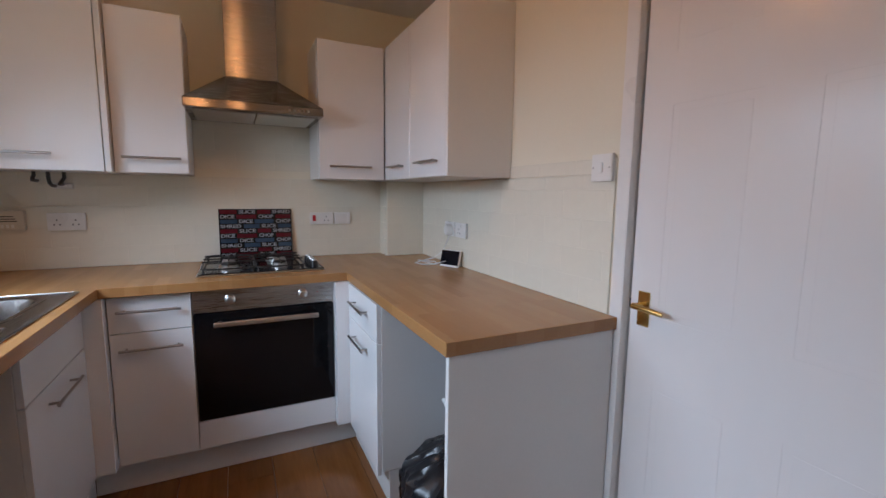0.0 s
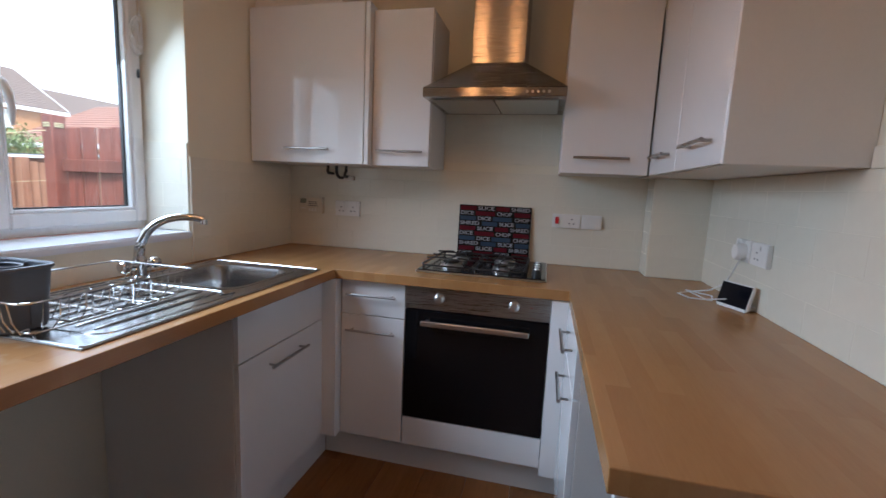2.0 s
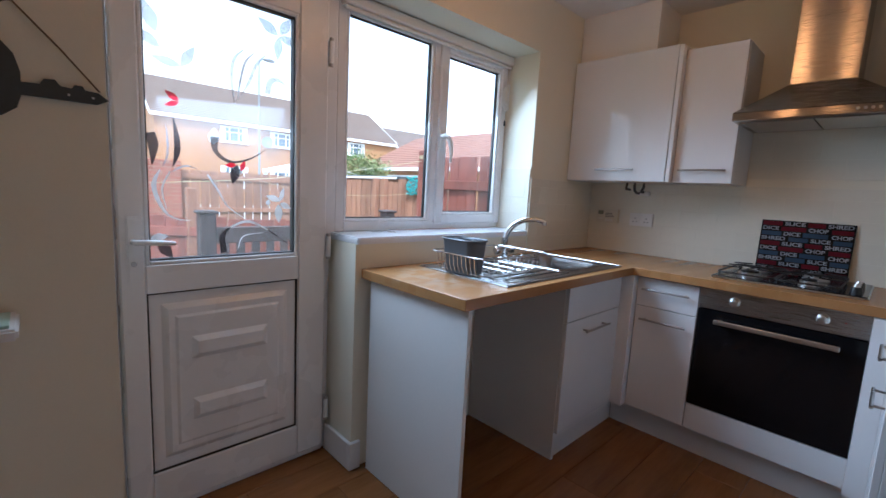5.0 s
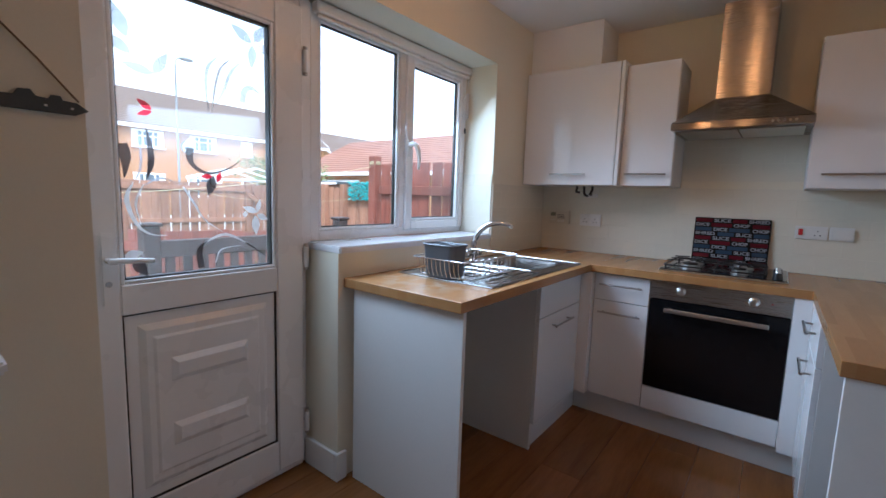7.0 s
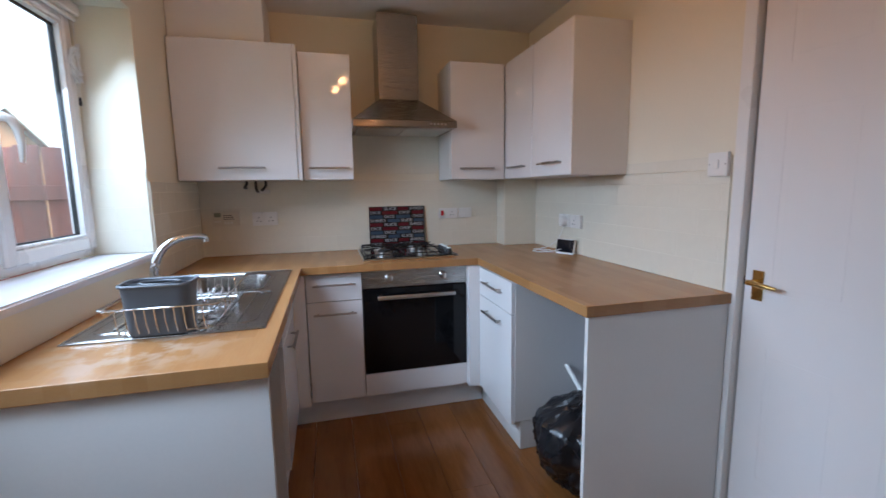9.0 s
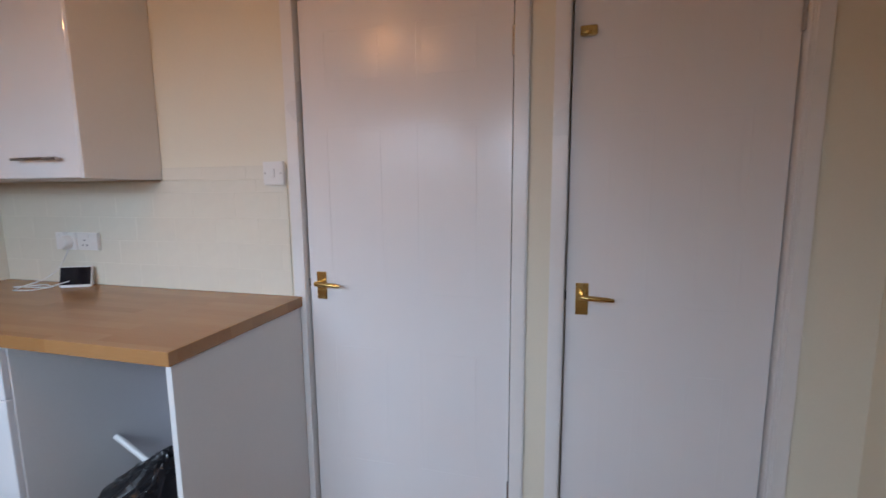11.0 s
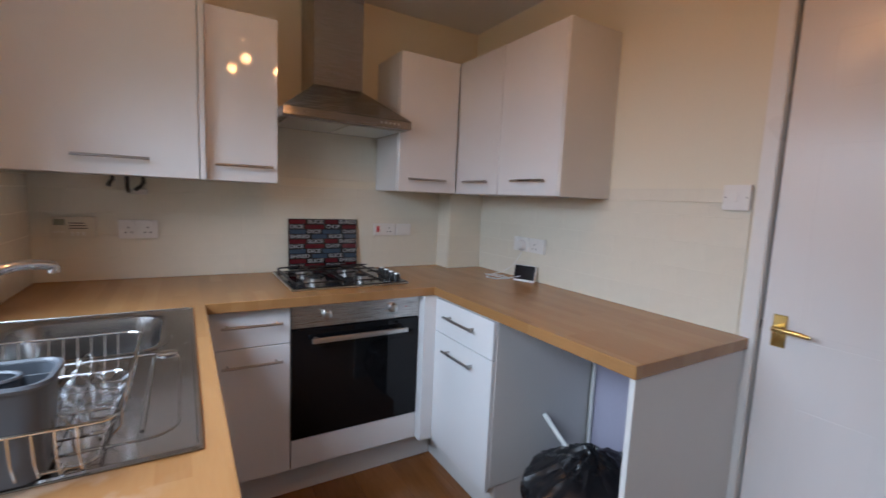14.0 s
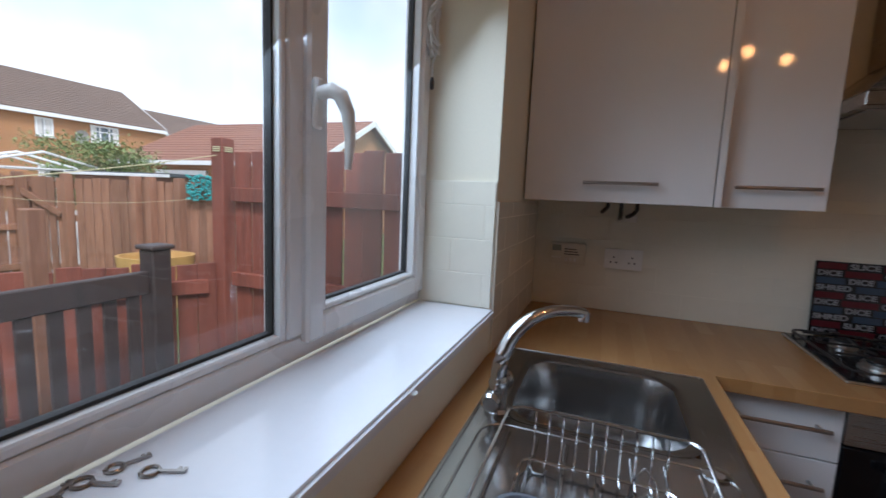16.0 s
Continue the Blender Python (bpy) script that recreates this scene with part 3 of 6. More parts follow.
# sink unit, facing into the room
u = thing("sink_unit", (-0.80, 1.82, 0), "white gloss sink base cabinet with a false drawer front", "kitchen cabinet")
bm = bmesh.new()
bx(bm, -1.08, -0.541, 1.535, 1.553, 0.0, BT, 0.001)
bx(bm, -1.08, -0.541, 2.05, 2.068, 0.15, BT)
bx(bm, -1.08, -0.541, 1.553, 2.05, 0.15, 0.168)
part("carcass", bm, M_CARC, u)
f = part("false_drawer_front", box(-0.540, -0.521, 1.537, 2.066, 0.684, BT - 0.006, r=0.0015), M_GLOSS, u)
f = part("cabinet_door", box(-0.540, -0.521, 1.537, 2.066, 0.140, 0.680, r=0.0015), M_GLOSS, u)
bar_handle(f, (-0.521, 1.79, 0.624), 0.235, Y, X)
part("plinth", box(-0.571, -0.553, 1.554, 2.165, 0.0, 0.139, r=0.001), M_CARC, u)
part("corner_post", box(-0.540, -0.458, 2.068, 2.131, 0.140, BT, r=0.001), M_GLOSS, u)

# drawer and door unit beside the oven
u = thing("drawer_unit", (-0.31, 2.4, 0), "narrow white gloss base cabinet with drawer and door beside the oven", "kitchen cabinet", "base cabinets with drawer")
part("carcass", box(-0.456, -0.160, 2.136, 2.69, 0.15, BT), M_CARC, u)
f = part("drawer_front", box(-0.454, -0.162, 2.115, 2.134, 0.708, BT - 0.006, r=0.0015), M_GLOSS, u)
bar_handle(f, (-0.308, 2.115, 0.800), 0.225, X, (0, -1, 0))
f = part("cabinet_door", box(-0.454, -0.162, 2.115, 2.134, 0.140, 0.704, r=0.0015), M_GLOSS, u)
bar_handle(f, (-0.308, 2.115, 0.640), 0.225, X, (0, -1, 0))
part("plinth", box(-0.552, 0.553, 2.166, 2.184, 0.0, 0.139, r=0.001), M_CARC, u)

# unit facing the window, with the open bay beside it
u = thing("drawer_unit", (0.80, 1.85, 0), "white gloss base cabinet with drawer and door beside an open bay", "kitchen cabinet", "base cabinets with drawer")
bm = bmesh.new()
bx(bm, 0.522, 1.09, 1.606, 1.624, 0.152, BT, 0.001)
bx(bm, 0.522, 1.09, 1.624, 2.09, 0.152, BT - 0.001)
part("carcass", bm, M_CARC, u)
f = part("drawer_front", box(0.502, 0.521, 1.608, 2.06, 0.700, BT - 0.006, r=0.0015), M_GLOSS, u)
bar_handle(f, (0.502, 1.835, 0.792), 0.225, Y, (-1, 0, 0))
f = part("cabinet_door", box(0.502, 0.521, 1.608, 2.06, 0.140, 0.696, r=0.0015), M_GLOSS, u)
bar_handle(f, (0.502, 1.835, 0.632), 0.225, Y, (-1, 0, 0))
part("corner_post", box(0.440, 0.521, 2.0625, 2.134, 0.140, BT, r=0.001), M_GLOSS, u)
bm = box(0.554, 0.572, 1.625, 2.165, 0.0, 0.149, r=0.001)
bx(bm, 0.5545, 1.09, 1.609, 1.6245, 0.0, 0.1485, 0.001)
part("plinth", bm, M_CARC, u)
solid("end_panel", box(0.512, 1.10, 0.995, 1.013, 0.0, 0.864, r=0.001), M_CARC, "white end panel under the worktop by the door", "end panel", group="end panels")
solid("end_panel", box(-1.045, -0.476, 0.820, 0.838, 0.0, 0.864, r=0.001), M_CARC, "white end panel under the worktop by the back door", "end panel", group="end panels")


def slab(bm, xs, ys, keep, z0, z1):
    """A slab made of the cells of a grid for which keep(x, y) holds."""
    xs, ys = sorted(xs), sorted(ys)
    top, low = {}, {}

    def v(store, i, j, z):
        if (i, j) not in store:
            store[i, j] = bm.verts.new((xs[i], ys[j], z))
        return store[i, j]

    on = {(i, j) for i in range(len(xs) - 1) for j in range(len(ys) - 1) if keep((xs[i] + xs[i + 1]) / 2, (ys[j] + ys[j + 1]) / 2)}
    for i, j in on:
        q = [(i, j), (i + 1, j), (i + 1, j + 1), (i, j + 1)]
        bm.faces.new([v(top, a, b, z1) for a, b in q])
        bm.faces.new([v(low, a, b, z0) for a, b in q[::-1]])
        for k, (di, dj) in enumerate(((0, -1), (1, 0), (0, 1), (-1, 0))):
            if (i + di, j + dj) not in on:
                (a, b), (c, d) = q[k], q[(k + 1) % 4]
                bm.faces.new((v(low, a, b, z0), v(low, c, d, z0), v(top, c, d, z1), v(top, a, b, z1)))
    return bm


# worktop, with the hole for the sink bowl
CT, CF = 0.905, 2.078
LX, RX, LY, RY = -0.470, 0.500, 0.795, 0.987
BOWL = (-0.955, -0.590, 1.60, 1.965)


def on_top(x, y):
    if BOWL[0] - 0.01 < x < BOWL[1] + 0.01 and BOWL[2] - 0.01 < y < BOWL[3] + 0.01:
        return False
    return (x < LX and y > LY) or (x > RX and y > RY) or y > CF


worktop = thing("worktop", (0.0, 2.4, 0.865), "U-shaped beech block laminate worktop, with faint damp patches and painted window glints", "worktop")
bm = slab(bmesh.new(), [W + 0.001, BOWL[0] - 0.01, BOWL[1] + 0.01, LX, RX, E_ - 0.001], [LY, RY, BOWL[2] - 0.01, BOWL[3] + 0.01, CF, N - 0.001], on_top, 0.865, CT)
ob = part("top", bm, M_TOP, worktop)
bev = ob.modifiers.new("edge", "BEVEL")
bev.width, bev.segments, bev.limit_method, bev.angle_limit = 0.0022, 2, "ANGLE", radians(50)

# ---- wall cabinets ----
WB, WT = 1.365, 2.068


def wall_cabinet(label, x0, x1, yf, z0, z1, handle, hx):
    c = thing("wall_cabinet", ((x0 + x1) / 2, N, z0), label, "kitchen cabinet", "white gloss wall cabinets")
    part("carcass", box(x0, x1, yf + 0.021, N - 0.001, z0, z1, r=0.001), M_CARC, c)
    d = part("cabinet_door", box(x0 + 0.002, x1 - 0.002, yf, yf + 0.0195, z0, z1, r=0.0015), M_GLOSS, c)
    bar_handle(d, (hx, yf, z0 + 0.066), handle, X, (0, -1, 0))
    return c


c = wall_cabinet("wide white gloss wall cabinet over the sink corner", -1.078, -0.470, 2.350, WB, 2.092, 0.235, -0.755)
part("side_panel", box(-0.4685, -0.448, 2.352, N - 0.001, WB, 2.092, r=0.001), M_GLOSS, c)
wall_cabinet("narrow white gloss wall cabinet beside the cooker hood", -0.446, -0.160, 2.395, WB, WT, 0.225, -0.30)
wall_cabinet("white gloss corner wall cabinet beside the cooker hood", 0.436, 0.794, 2.398, WB - 0.005, WT, 0.225, 0.60)
c = thing("wall_cabinet", (0.94, 2.0, 1.36), "two-door white gloss wall cabinet on the side wall", "kitchen cabinet", "white gloss wall cabinets")
part("carcass", box(0.819, E_ - 0.001, 1.618, N - 0.002, 1.358, 2.068, r=0.001), M_CARC, c)
part("end_panel", box(0.798, E_ - 0.001, 1.603, 1.617, 1.358, 2.068, r=0.001), M_CARC, c)
for y0, y1, hy, hl in ((1.6185, 2.018, 1.785, 0.21), (2.022, 2.3965, 2.19, 0.20)):
    d = part("cabinet_door", box(0.798, 0.8175, y0, y1, 1.360, 2.068, r=0.0015), M_GLOSS, c)
    bar_handle(d, (0.798, hy, 1.425), hl, Y, (-1, 0, 0))

# pipe ends below the wide cabinet
pp = thing("pipe_tails", (-0.66, 2.6, WB), "short bent black boiler pipe tails under the wall cabinet", "pipes")
px = -0.70
for dx, drop, bend in ((-0.085, 0.026, -0.02), (-0.035, 0.050, 0.0), (0.022, 0.042, -0.03)):
    bm = tube(bmesh.new(), [(px + dx, 2.60, WB + 0.002), (px + dx, 2.60, WB - drop * 0.6), (px + dx + bend * 0.4, 2.61, WB - drop), (px + dx + bend, 2.64, WB - drop - 0.012), (px + dx + bend, N - 0.006, WB - drop - 0.014)], 0.008, 8)
    part("pipe", bm, M_BLACKP, pp, "", True)
part("clip", box(-0.745, -0.668, N - 0.03, N - 0.0082, WB - 0.076, WB - 0.050, r=0.004), M_WHITEP, pp, "white pipe clip")

# ---- cooker hood ----
hood = thing("cooker_hood", (0.138, N, 1.65), "brushed steel chimney cooker hood", "cooker hood")
hx0, hx1, hy0 = -0.162, 0.438, 2.262
bm = bmesh.new()
bx(bm, hx0, hx1, hy0, N - 0.001, 1.655, 1.693, 0.002)
part("rim", bm, M_HOOD, hood)
lo = [(hx0, hy0, 1.6935), (hx1, hy0, 1.6935), (hx1, N - 0.002, 1.6935), (hx0, N - 0.002, 1.6935)]
hi = [(0.008, 2.448, 1.838), (0.252, 2.448, 1.838), (0.252, N - 0.002, 1.838), (0.008, N - 0.002, 1.838)]
bm = bmesh.new()
a, b = [bm.verts.new(v) for v in lo], [bm.verts.new(v) for v in hi]
for i in range(4):
    bm.faces.new((a[i], a[(i + 1) % 4], b[(i + 1) % 4], b[i]))
bm.faces.new(b)
bm.faces.new(a[::-1])
part("canopy", bm, M_HOOD, hood)
part("chimney", box(0.010, 0.250, 2.45, N - 0.002, 1.8385, 2.332, r=0.002), M_HOOD, hood)
for x0, x1 in ((hx0 + 0.03, 0.134), (0.142, hx1 - 0.03)):
    part("grease_filter", box(x0, x1, hy0 + 0.05, N - 0.06, 1.649, 1.654, r=0.001), M_ALU, hood, "aluminium mesh filter")
for k in range(5):
    part("button", rod(bmesh.new(), (0.28 + 0.022 * k, hy0 + 0.001, 1.674), (0.28 + 0.022 * k, hy0 - 0.004, 1.674), 0.006, 10), M_ALU, hood, "small round button")

# ---- oven ----
oven = thing("oven", (0.14, 2.4, 0.27), "built-in electric oven with steel panel and black glass door", "oven")
part("body", box(-0.150, 0.434, 2.137, 2.66, 0.285, 0.858), M_BLACKP, oven)
panel = part("control_panel", box(-0.157, 0.438, 2.113, 2.136, 0.762, 0.862, r=0.002), M_STEEL, oven, "brushed steel control panel")
for x in (-0.012, 0.296):
    k = part("knob", lathe(bmesh.new(), [(0.022, 0.0), (0.022, -0.006), (0.018, -0.009), (0.017, -0.026), (0.012, -0.029)], (x, 2.1128, 0.815), 24, "Y"), M_ALU, panel, "round metal knob", True)
part("indicator", rod(bmesh.new(), (0.365, 2.1135, 0.815), (0.365, 2.1115, 0.815), 0.003, 8), M_RED, panel, "small indicator lamp")
odoor = part("oven_door", box(-0.157, 0.438, 2.112, 2.136, 0.272, 0.757, r=0.002), M_BLACKGLASS, oven, "black glass oven door")
part("inner_window", box(-0.085, 0.366, 2.1105, 2.1118, 0.345, 0.665), M_BLACKGLASS, odoor)
bm = bmesh.new()
bx(bm, -0.080, 0.362, 2.072, 2.086, 0.700, 0.722, 0.003)
bx(bm, -0.066, -0.050, 2.086, 2.1125, 0.703, 0.719)
bx(bm, 0.332, 0.348, 2.086, 2.1125, 0.703, 0.719)
part("handle", bm, M_ALU, odoor, "flat metal handle bar")
solid("oven_filler", box(-0.158, 0.439, 2.115, 2.134, 0.140, 0.268, r=0.001), M_GLOSS, "white gloss filler strip below the oven", "filler panel")

# ---- gas hob ----
hob = thing("gas_hob", (0.13, 2.42, CT), "black four-burner gas hob with side knobs", "hob")
HX0, HX1, HY0, HY1 = -0.142, 0.415, 2.185, 2.652
part("base", box(HX0, HX1, HY0, HY1, CT + 0.0005, CT + 0.008, r=0.003), M_ALU, hob, "thin steel base edge")
part("top", box(HX0 + 0.004, HX1 - 0.004, HY0 + 0.006, HY1 - 0.004, CT + 0.0085, CT + 0.013, r=0.002), M_ENAMEL, hob)
for x, y, r in ((-0.01, 2.31, 0.046), (0.215, 2.30, 0.034), (-0.01, 2.53, 0.034), (0.215, 2.53, 0.046)):
    b = part("burner", lathe(bmesh.new(), [(r * 1.15, 0.0), (r * 1.15, 0.006), (r, 0.008), (r, 0.020), (r * 0.6, 0.021)], (x, y, CT + 0.013), 24), M_ALU, hob, "aluminium burner ring", True)
    part("burner_cap", lathe(bmesh.new(), [(r * 0.8, 0.0), (r * 0.82, 0.006), (r * 0.7, 0.009), (r * 0.2, 0.010)], (x, y, CT + 0.0343), 24), M_IRON, b, "black burner cap", True)
for x0, x1 in ((-0.125, 0.098), (0.104, 0.325)):
    bm = bmesh.new()
    zt = CT + 0.048
    y0, y1 = 2.205, 2.638
    c = (x0 + x1) / 2
    loop = [(x0, y0 + 0.03, zt), (x0 + 0.01, y0 + 0.01, zt), (x0 + 0.03, y0, zt), (x1 - 0.03, y0, zt), (x1 - 0.01, y0 + 0.01, zt), (x1, y0 + 0.03, zt),
            (x1, y1 - 0.03, zt), (x1 - 0.01, y1 - 0.01, zt), (x1 - 0.03, y1, zt), (x0 + 0.03, y1, zt), (x0 + 0.01, y1 - 0.01, zt), (x0, y1 - 0.03, zt)]
    loop = [(a, b2, z - (0.018 if b2 < y0 + 0.05 or b2 > y1 - 0.05 else 0.0)) for a, b2, z in loop]
    tube(bm, loop, 0.0042, 6, True)
    for yy in (2.31, 2.53):
        for s in (-1, 1):
            tube(bm, [(c + s * (x1 - x0) / 2, yy, zt), (c + s * 0.03, yy, zt + 0.004)], 0.004, 6)
            tube(bm, [(c, yy + s * 0.105, zt - 0.004), (c, yy + s * 0.03, zt + 0.004)], 0.004, 6)
    tube(bm, [(x0, 2.42, zt), (x1, 2.42, zt)], 0.004, 6)
    for a in (x0 + 0.01, x1 - 0.01):
        for b2 in (y0 + 0.012, y1 - 0.012):
            rod(bm, (a, b2, CT + 0.013), (a, b2, zt - 0.016), 0.005, 8)
    part("pan_support", bm, M_IRON, hob, "black wire pan support", True)
for k in range(4):
    y = 2.245 + 0.062 * k
    part("knob", lathe(bmesh.new(), [(0.021, 0.0), (0.020, 0.012), (0.017, 0.028), (0.014, 0.030)], (0.372, y, CT + 0.013), 18), M_BLACKP, hob, "black control knob", True)
    part("knob_cap", lathe(bmesh.new(), [(0.013, 0.0), (0.012, 0.004)], (0.372, y, CT + 0.0432), 14), M_ALU, hob, "silver knob cap", True)

# ---- ceiling light (seen in the gloss of the cabinets) ----
lamp = thing("ceiling_light", (-0.10, 1.04, H), "three-bulb ceiling spotlight cluster with warm bulbs", "ceiling light")
part("base_plate", lathe(bmesh.new(), [(0.075, -0.001), (0.075, -0.018), (0.05, -0.028)], (-0.10, 1.04, H), 24), M_CHROME, lamp, "round chrome plate", True)
for p in ((-0.208, 0.88, 2.20), (-0.152, 1.207, 2.20), (0.079, 1.024, 2.20)):
    q = Vector(p)
    m = Vector((-0.10, 1.04, H - 0.05))
    part("arm", tube(bmesh.new(), [(-0.10, 1.04, H - 0.02), m, (q + m) / 2 + Vector((0, 0, 0.02)), q + Vector((0, 0, 0.055))], 0.006, 8), M_CHROME, lamp, "thin chrome arm", True)
    part("socket", lathe(bmesh.new(), [(0.018, 0.06), (0.018, 0.03)], q, 14), M_CHROME, lamp, "chrome bulb holder", True)
    bm = bmesh.new()
    bmesh.ops.create_icosphere(bm, subdivisions=2, radius=0.030, matrix=Matrix.Translation(q))
    part("bulb", bm, M_BULB, lamp, "glowing warm white bulb", True)

# ---- sink, tap and things on the draining board ----
sink = thing("kitchen_sink", (-0.77, 1.56, CT), "inset stainless steel sink with a ribbed drainer, water-spotted", "sink")
SX0, SX1, SY0, SY1 = -1.020, -0.510, 1.062, 2.030
bm = slab(bmesh.new(), [SX0, BOWL[0], BOWL[1], SX1], [SY0, BOWL[2], BOWL[3], SY1], lambda x, y: not (BOWL[0] < x < BOWL[1] and BOWL[2] < y < BOWL[3]), CT + 0.0005, CT + 0.005)
ob = part("deck", bm, M_SINK, sink)
bev = ob.modifiers.new("edge", "BEVEL")
bev.width, bev.segments, bev.limit_method, bev.angle_limit = 0.002, 2, "ANGLE", radians(50)


def rounded(x0, x1, y0, y1, r, n=6):
    pts = []
    for cx, cy, a in ((x1 - r, y0 + r, -90), (x1 - r, y1 - r, 0), (x0 + r, y1 - r, 90), (x0 + r, y0 + r, 180)):
        for i in range(n + 1):
            t = radians(a + 90 * i / n)
            pts.append((cx + r * math.cos(t), cy + r * math.sin(t)))
    return pts


bm = bmesh.new()
rings = []
for inset, r, z in ((-0.016, 0.07, CT + 0.0058), (-0.004, 0.075, CT + 0.0062), (0.004, 0.075, CT + 0.002), (0.010, 0.075, CT - 0.02), (0.022, 0.07, CT - 0.13), (0.05, 0.05, CT - 0.152)):
    x0, x1, y0, y1 = BOWL[0] + inset, BOWL[1] - inset, BOWL[2] + inset, BOWL[3] - inset
    rings.append([bm.verts.new((x, y, z)) for x, y in rounded(x0, x1, y0, y1, r)])
for q, w in zip(rings, rings[1:]):
    for j in range(len(q)):
        bm.faces.new((q[j], q[(j + 1) % len(q)], w[(j + 1) % len(w)], w[j]))
bm.faces.new(rings[-1])
part("bowl", bm, M_SINK, sink, "deep rounded bowl", True)
part("drain", lathe(bmesh.new(), [(0.042, 0.0), (0.040, 0.004), (0.028, 0.003), (0.026, -0.001)], (-0.77, 1.78, CT - 0.152), 24), M_CHROME, sink, "round drain ring", True)
for k in range(7):
    x = -0.93 + 0.055 * k
    bm = bmesh.new()
    tube(bm, [(x, 1.16, CT + 0.0045), (x, 1.20, CT + 0.0065), (x, 1.50, CT + 0.0065), (x, 1.54, CT + 0.0045)], 0.004, 6)
    part("drainer_rib", bm, M_SINK, sink, "", True)
part("rim_bead", tube(bmesh.new(), [(x, y, CT + 0.004) for x, y in rounded(SX0 + 0.006, SX1 - 0.006, SY0 + 0.006, SY1 - 0.006, 0.012, 3)], 0.004, 6, True), M_SINK, sink, "", True)
part("drainer_lip", tube(bmesh.new(), [(x, y, CT + 0.0045) for x, y in rounded(-0.985, -0.545, 1.13, 1.565, 0.05, 5)], 0.0028, 6, True), M_SINK, sink, "", True)
part("plug_disc", lathe(bmesh.new(), [(0.024, 0.0), (0.024, 0.003), (0.019, 0.005), (0.004, 0.005)], (-0.574, 1.555, CT + 0.0052), 20), M_CHROME, sink, "small round overflow knob", True)

tap = thing("mixer_tap", (-0.97, 1.612, CT), "chrome swan-neck mixer tap with two turn handles", "tap")
tx, ty = -0.972, 1.612
part("body", lathe(bmesh.new(), [(0.028, 0.0), (0.028, 0.006), (0.021, 0.012), (0.019, 0.05), (0.022, 0.065), (0.016, 0.08)], (tx, ty, CT + 0.005), 20), M_CHROME, tap, "", True)
bm = bmesh.new()
base, bend, reach, tip = Vector((tx, ty, CT + 0.060)), Vector((tx - 0.012, ty - 0.004, CT + 0.175)), Vector((tx + 0.060, ty + 0.047, CT + 0.248)), Vector((tx + 0.157, ty + 0.122, CT + 0.212))
neck = [base * (1 - k) ** 3 + bend * 3 * k * (1 - k) ** 2 + reach * 3 * k * k * (1 - k) + tip * k ** 3 for k in [i / 18 for i in range(19)]]
tube(bm, neck, [0.0175 - 0.0055 * i / 18 for i in range(19)], 14)
part("spout", bm, M_CHROME, tap, "curved chrome spout", True)
part("nozzle", lathe(bmesh.new(), [(0.0125, 0.0), (0.0125, -0.018), (0.009, -0.019)], (tx + 0.157, ty + 0.122, CT + 0.213), 14), M_CHROME, tap, "", True)
for s in (-1, 1):
    bm = rod(bmesh.new(), (tx, ty, CT + 0.045), (tx, ty + s * 0.045, CT + 0.052), 0.012, 12)
    lathe(bm, [(0.016, s * 0.0), (0.021, s * 0.008), (0.021, s * 0.024), (0.015, s * 0.032)], (tx, ty + s * 0.042, CT + 0.053), 14, "Y")
    part("turn_handle", bm, M_CHROME, tap, "ribbed chrome handle", True)

rack = thing("dish_rack", (-0.76, 1.33, CT), "chrome wire dish rack standing on the drainer", "dish rack")
rx0, rx1, ry0, ry1 = -0.918, -0.618, 1.036, 1.478
zr, zb = CT + 0.092, CT + 0.018
bm = bmesh.new()
tube(bm, [(x, y, zr) for x, y in rounded(rx0, rx1, ry0, ry1, 0.025, 4)], 0.0028, 8, True)
part("rim_wire", bm, M_CHROME, rack, "", True)
bm = bmesh.new()
tube(bm, [(x, y, zb) for x, y in rounded(rx0 + 0.03, rx1 - 0.03, ry0 + 0.03, ry1 - 0.03, 0.02, 4)], 0.0024, 6, True)
for k in range(3):
    yy = ry0 + 0.12 + 0.095 * k
    tube(bm, [(rx0 + 0.03, yy, zb), (rx1 - 0.03, yy, zb)], 0.0022, 6)
part("base_wire", bm, M_CHROME, rack, "", True)
for k in range(10):
    x = rx0 + 0.045 + k * (rx1 - rx0 - 0.09) / 9
    for y, s in ((ry0, 1), (ry1, -1)):
        part("upright_wire", tube(bmesh.new(), [(x, y, zr), (x, y + s * 0.006, zb + 0.03), (x, y + s * 0.02, zb), (x, y + s * 0.05, zb)], 0.0016, 6), M_CHROME, rack, "", True)
for k in range(6):
    y = ry0 + 0.07 + k * 0.055
    part("plate_wire", tube(bmesh.new(), [(rx0 + 0.19, y, zb), (rx0 + 0.20, y + 0.012, zb + 0.045), (rx0 + 0.215, y + 0.02, zb + 0.058), (rx0 + 0.23, y + 0.012, zb + 0.045), (rx0 + 0.24, y, zb), (rx1 - 0.03, y, zb), (rx1 - 0.004, y, zb + 0.03), (rx1, y, zr)], 0.0016, 6), M_CHROME, rack, "", True)
for x, y in ((rx0 + 0.06, ry0 + 0.05), (rx1 - 0.06, ry0 + 0.05), (rx0 + 0.06, ry1 - 0.05), (rx1 - 0.06, ry1 - 0.05)):
    part("foot", tube(bmesh.new(), [(x - 0.015, y, zb), (x - 0.008, y, CT + 0.0075), (x + 0.008, y, CT + 0.0075), (x + 0.015, y, zb)], 0.0022, 6), M_CHROME, rack, "", True)


